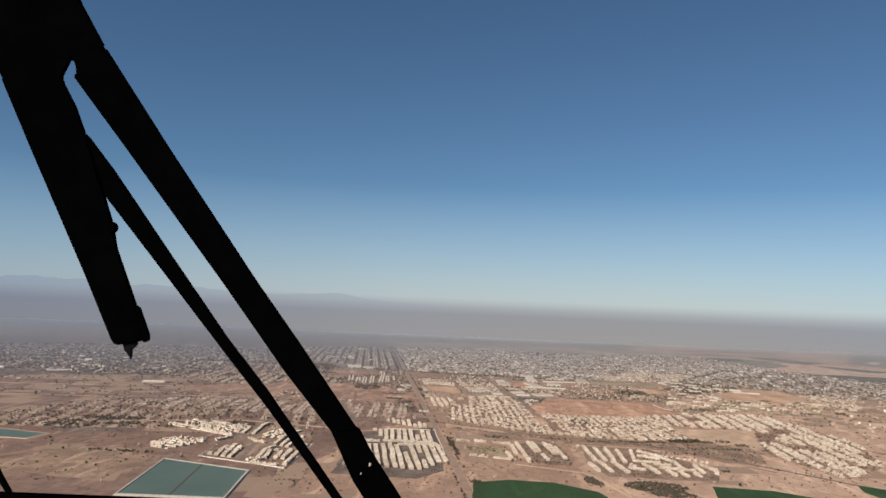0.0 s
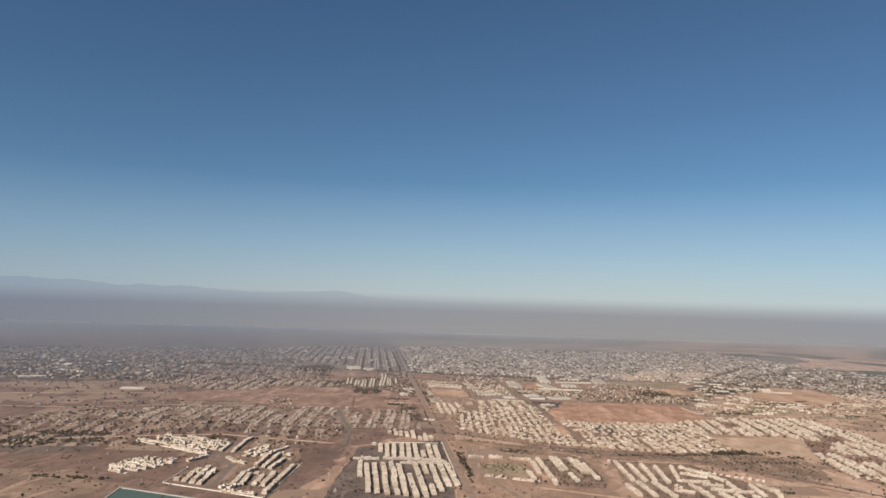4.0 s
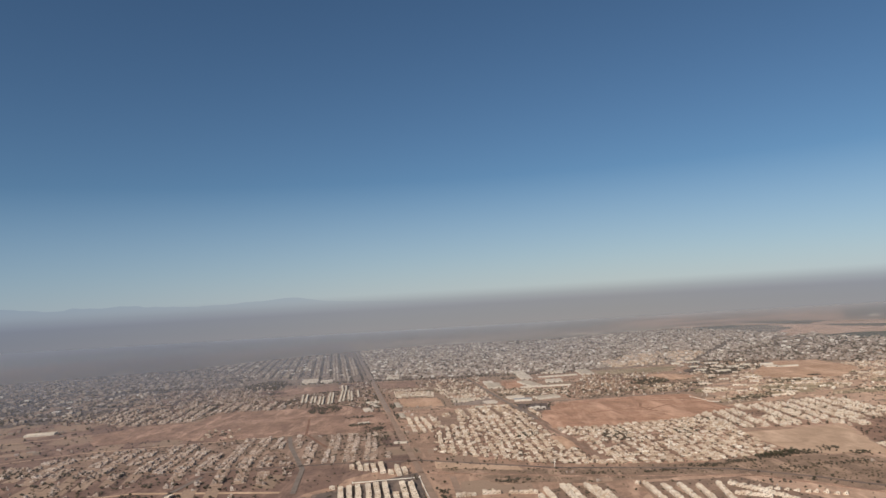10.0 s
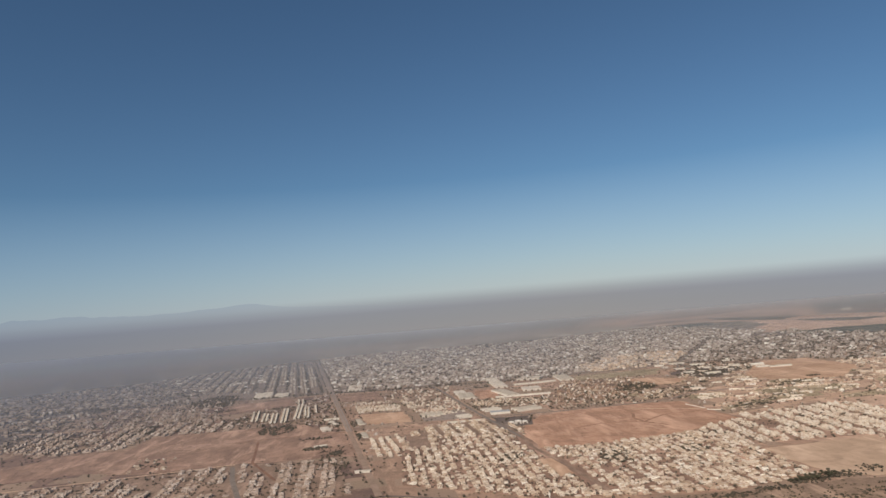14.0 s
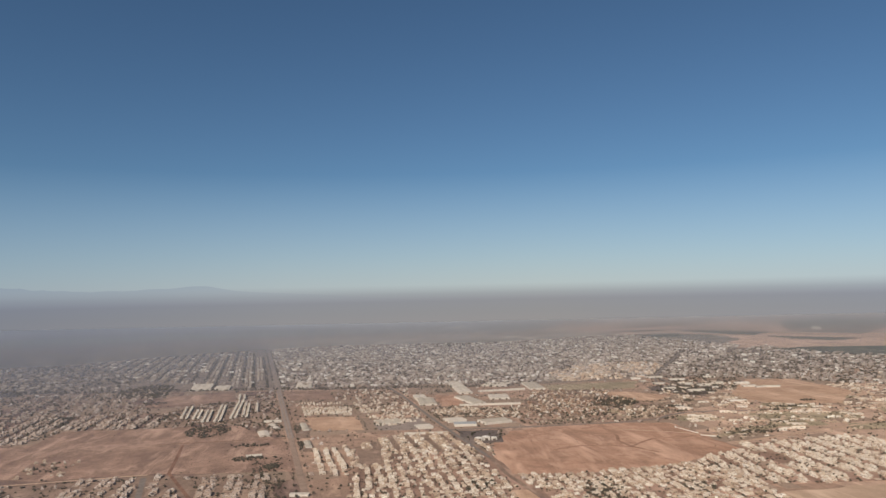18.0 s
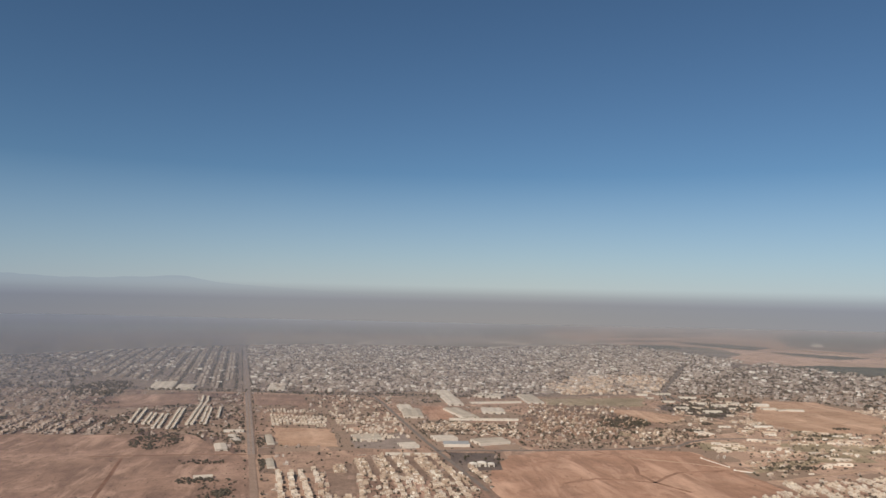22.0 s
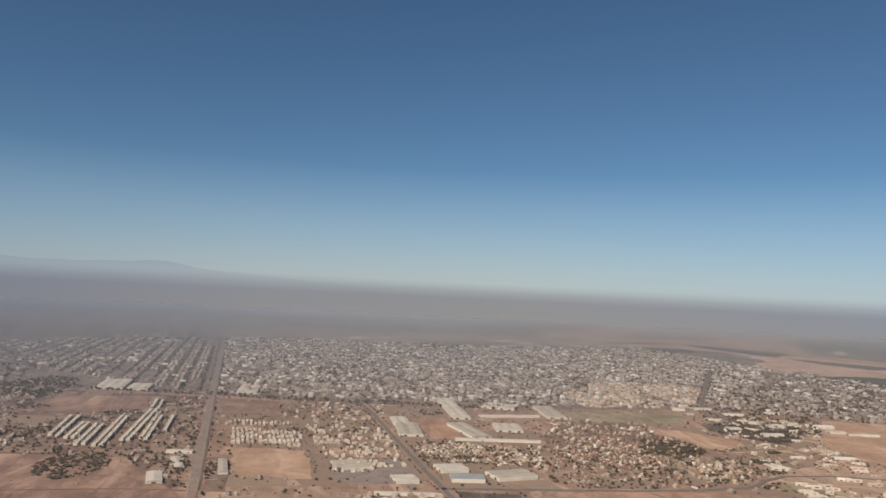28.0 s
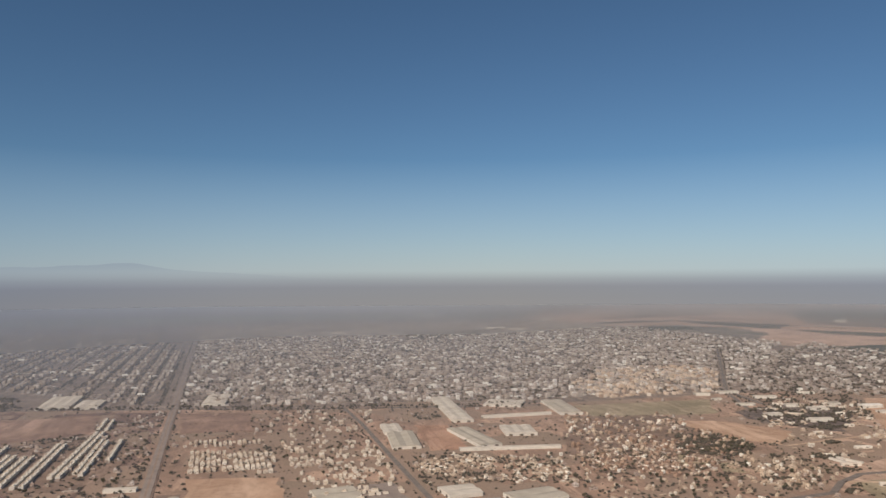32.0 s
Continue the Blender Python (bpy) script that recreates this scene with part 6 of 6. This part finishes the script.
def perimeter_wall(line, label):
    """A garden wall: straight lengths with pillars at the bends."""
    root = new("perimeter_wall")
    tagged(root, label, "wall")
    for (xa, ya), (xb, yb) in zip(line, line[1:]):
        cx, cy, ln, an = two_point(xa, ya, xb, yb)
        w = part("wall_length", boxes_mesh("wall_length", [(-0.25, -ln / 2, -0.2, 0.25, ln / 2, 1.0)], WHITEWASH), root)
        w.matrix_basis = pose(cx, cy, 0, 0, 0, an)
    for x, y in line:
        part("pillar", boxes_mesh("pillar", [(x - 0.6, y - 0.6, -0.2, x + 0.6, y + 0.6, 1.9)], WHITEWASH), root)


perimeter_wall([(-338, 1015), (-335, 942), (-267, 917), (-218, 898), (-217, 960), (-218, 1050)], "pale wall round the white estate")
perimeter_wall([(-464, 1162), (-352, 1095), (-342, 1098)], "pale wall along the small white estate")
perimeter_wall([(-131, 1222), (-58, 1229), (-53, 1187), (-38, 1074), (-30, 1009)], "pale wall round the dense white estate")
perimeter_wall([(402, 1714), (412, 1666)], "pale wall at the edge of the red field")
perimeter_wall([(410, 1650), (427, 1639)], "pale wall at the edge of the red field")


def mast(x, y):
    root = new("mast")
    root.matrix_basis = pose(x, y, 0)
    tagged(root, "pale steel mast beside the railway embankment", "mast")
    part("pole", boxes_mesh("pole", [(-0.3, -0.3, -0.2, 0.3, 0.3, 9.0)], WHITEWASH), root)
    part("crossarm", boxes_mesh("crossarm", [(-1.2, -0.2, 8.4, 1.2, 0.2, 8.8)], WHITEWASH), root)
    part("footing", boxes_mesh("footing", [(-0.8, -0.8, -0.2, 0.8, 0.8, 0.5)], CONCRETE), root)


mast(92, 1240)

# ---- reservoir and ponds ----


def basin(name, poly, mat, label, bank=3.0, rise=1.6, level=1.0, divider=None):
    root = new(name)
    tagged(root, label, "reservoir")
    p = np.array(poly, float)
    mid = p.mean(0)
    n = len(p)

    def ring(extra):
        out = []
        for q in p:
            d = (q - mid) / np.hypot(*(q - mid))
            out.append(q + d * extra)
        return out

    o, ti, to, inn = ring(bank + 2.5), ring(0.0), ring(bank), ring(-1.5)
    v = [(*q, 0.0) for q in o] + [(*q, rise) for q in to] + [(*q, rise) for q in ti] + [(*q, 0.3) for q in inn]
    f = [(k * n + i, k * n + (i + 1) % n, (k + 1) * n + (i + 1) % n, (k + 1) * n + i) for k in range(3) for i in range(n)]
    part("bank", mesh_from("bank", v, f, [CONCRETE if divider else SOIL_TAN]), root, "pale bank round the water")
    w = ring(-0.3)
    part("water", mesh_from("water", [(*q, level) for q in w], [tuple(range(n))], [mat]), root)
    if divider:
        (xa, ya), (xb, yb) = divider
        d = np.array([xb - xa, yb - ya]) / math.hypot(xb - xa, yb - ya)
        k = np.array([-d[1], d[0]]) * 0.8
        q = [(xa + k[0], ya + k[1]), (xa - k[0], ya - k[1]), (xb - k[0], yb - k[1]), (xb + k[0], yb + k[1])]
        vv = [(x, y, 0.0) for x, y in q] + [(x, y, level + 0.25) for x, y in q]
        part("divider", mesh_from("divider", vv, [(0, 1, 5, 4), (1, 2, 6, 5), (2, 3, 7, 6), (3, 0, 4, 7), (4, 5, 6, 7)], [DOOR]), root, "dark wall across the water")
    return root


basin("reservoir", RESERVOIR, WATER_GREY, "rectangular grey-green reservoir with a pale bank", 3.5, 1.6, 1.0, ((-313, 892), (-294, 748)))


def blob_poly(poly, seed):
    return [(x, y) for x, y in ragged(poly, 22, 3.0)]


basin("pond", blob_poly(POND_D, 4), WATER_GREY, "small grey pond on bare earth", 2.0, 0.9, 0.7)

# ---- the aircraft's windscreen wiper, where it is at the start ----
BLACK = Mat("black_painted_metal", 0.9)
BLACK.b.inputs["Specular IOR Level"].default_value = 0.0
# black paint cut almost to zero, with the aircraft's shade put in
BLACK.colour(BLACK.ramp(BLACK.noise(40, 5), [(0.3, (0.0007, 0.0007, 0.0009)), (0.7, (0.0015, 0.0015, 0.0018))])).bump(BLACK.noise(300), 0.1, 0.001)
BLACK = BLACK.m
RUBBER = plain("black_rubber", (0.004, 0.004, 0.004), 0.8, 0.3, 60.0)


def plate_mesh(name, outline, depth, thick, mat, bevel=0.0012):
    """A flat bar or plate of the given outline in the plane of the windscreen, with rounded edges."""
    bm = bmesh.new()
    front = [bm.verts.new((x, y, -depth)) for x, y in outline]
    back = [bm.verts.new((x, y, -depth - thick)) for x, y in outline]
    n = len(outline)
    bm.faces.new(front)
    bm.faces.new(back[::-1])
    for i in range(n):
        bm.faces.new((front[i], back[i], back[(i + 1) % n], front[(i + 1) % n]))
    bmesh.ops.recalc_face_normals(bm, faces=bm.faces)
    bmesh.ops.bevel(bm, geom=list(bm.edges), offset=bevel, segments=2, affect="EDGES")
    me = bpy.data.meshes.new(name)
    bm.to_mesh(me)
    bm.free()
    me.materials.append(mat)
    return me


def knob_mesh(name, p, r, depth, thick, mat):
    bm = bmesh.new()
    bmesh.ops.create_cone(bm, cap_ends=True, segments=20, radius1=r, radius2=r * 0.85, depth=thick)
    bmesh.ops.translate(bm, verts=bm.verts, vec=(p[0], p[1], -depth))
    me = bpy.data.meshes.new(name)
    bm.to_mesh(me)
    bm.free()
    me.materials.append(mat)
    return me


WIPER_POSE = pose(0.00, 0.00, 195.00, 94.495, 0, 2.621) @ pose(0, 0, 0, 0, 0, 2.378)


def windscreen_wiper():
    k = 0.6 / 1338.0                                     # metres across the windscreen at 0.6 m
    at = lambda x, y: ((x - 784) * k, (441 - y) * k)
    root = new("windscreen_wiper")
    root.matrix_basis = WIPER_POSE
    tagged(root, "matt black aircraft windscreen wiper with arm, rod and blade", "wiper")
    plate = lambda word, depth, thick, mat, *q, bevel=0.0012: plate_mesh(word, [at(*p) for p in q], depth, thick, mat, bevel)
    arm = part("arm", plate("arm", 0.600, 0.004, BLACK, (128, 134), (186, 84), (300, 264), (455, 500), (530, 608), (632, 760), (588, 768), (502, 657), (395, 503), (223, 264)), root)
    part("arm_foot", plate("arm_foot", 0.601, 0.004, BLACK, (584, 762), (634, 757), (655, 798), (714, 890), (650, 895), (622, 850), (604, 808)), root)
    part("bolt", knob_mesh("bolt", at(655, 822), 2.0 * k, 0.599, 0.004, SHED), arm, "small bright bolt")
    part("bolt", knob_mesh("bolt", at(639, 838), 1.3 * k, 0.599, 0.004, SHED_GREY), arm, "small dull bolt")
    part("rod", plate("rod", 0.602, 0.004, BLACK, (120, 220), (152, 238), (200, 302), (300, 451), (400, 598), (472, 692), (608, 890), (590, 890), (470, 722), (400, 632), (300, 500), (183, 347)), root)
    part("head", plate("head", 0.602, 0.004, BLACK, (-90, -90), (118, -90), (140, 2), (182, 80), (178, 84), (188, 88), (132, 138), (130, 112), (123, 101), (118, 112), (106, 136), (112, 148), (2, 142), (-50, 30)), root)
    holder = part("blade_holder", plate("blade_holder", 0.600, 0.004, BLACK, (0, 137), (106, 135), (133, 188), (152, 242), (184, 346), (200, 400), (206, 440), (242, 545), (252, 604), (203, 612), (196, 604), (150, 490), (53, 264)), root)
    part("knob", knob_mesh("knob", at(197, 403), 10 * k, 0.600, 0.006, BLACK), holder)
    part("end_cap", plate("end_cap", 0.599, 0.004, BLACK, (238, 541), (247, 542), (266, 597), (262, 606), (250, 606)), holder)
    part("blade", plate("blade", 0.605, 0.004, RUBBER, (110, 300), (124, 298), (224, 612), (210, 614)), root, "black rubber wiper blade")
    part("tip", plate("tip", 0.602, 0.004, RUBBER, (214, 608), (240, 606), (238, 614), (230, 620), (229, 637), (224, 628), (218, 622), bevel=0.0004), root)
    part("windscreen_sill", plate("windscreen_sill", 0.600, 0.004, BLACK, (-60, 868), (0, 872), (300, 884), (300, 930), (-60, 930)), root)
    part("sill_post", plate("sill_post", 0.600, 0.004, BLACK, (-10, 812), (0, 838), (20, 874), (10, 876), (-6, 850), (-18, 820)), root)


windscreen_wiper()
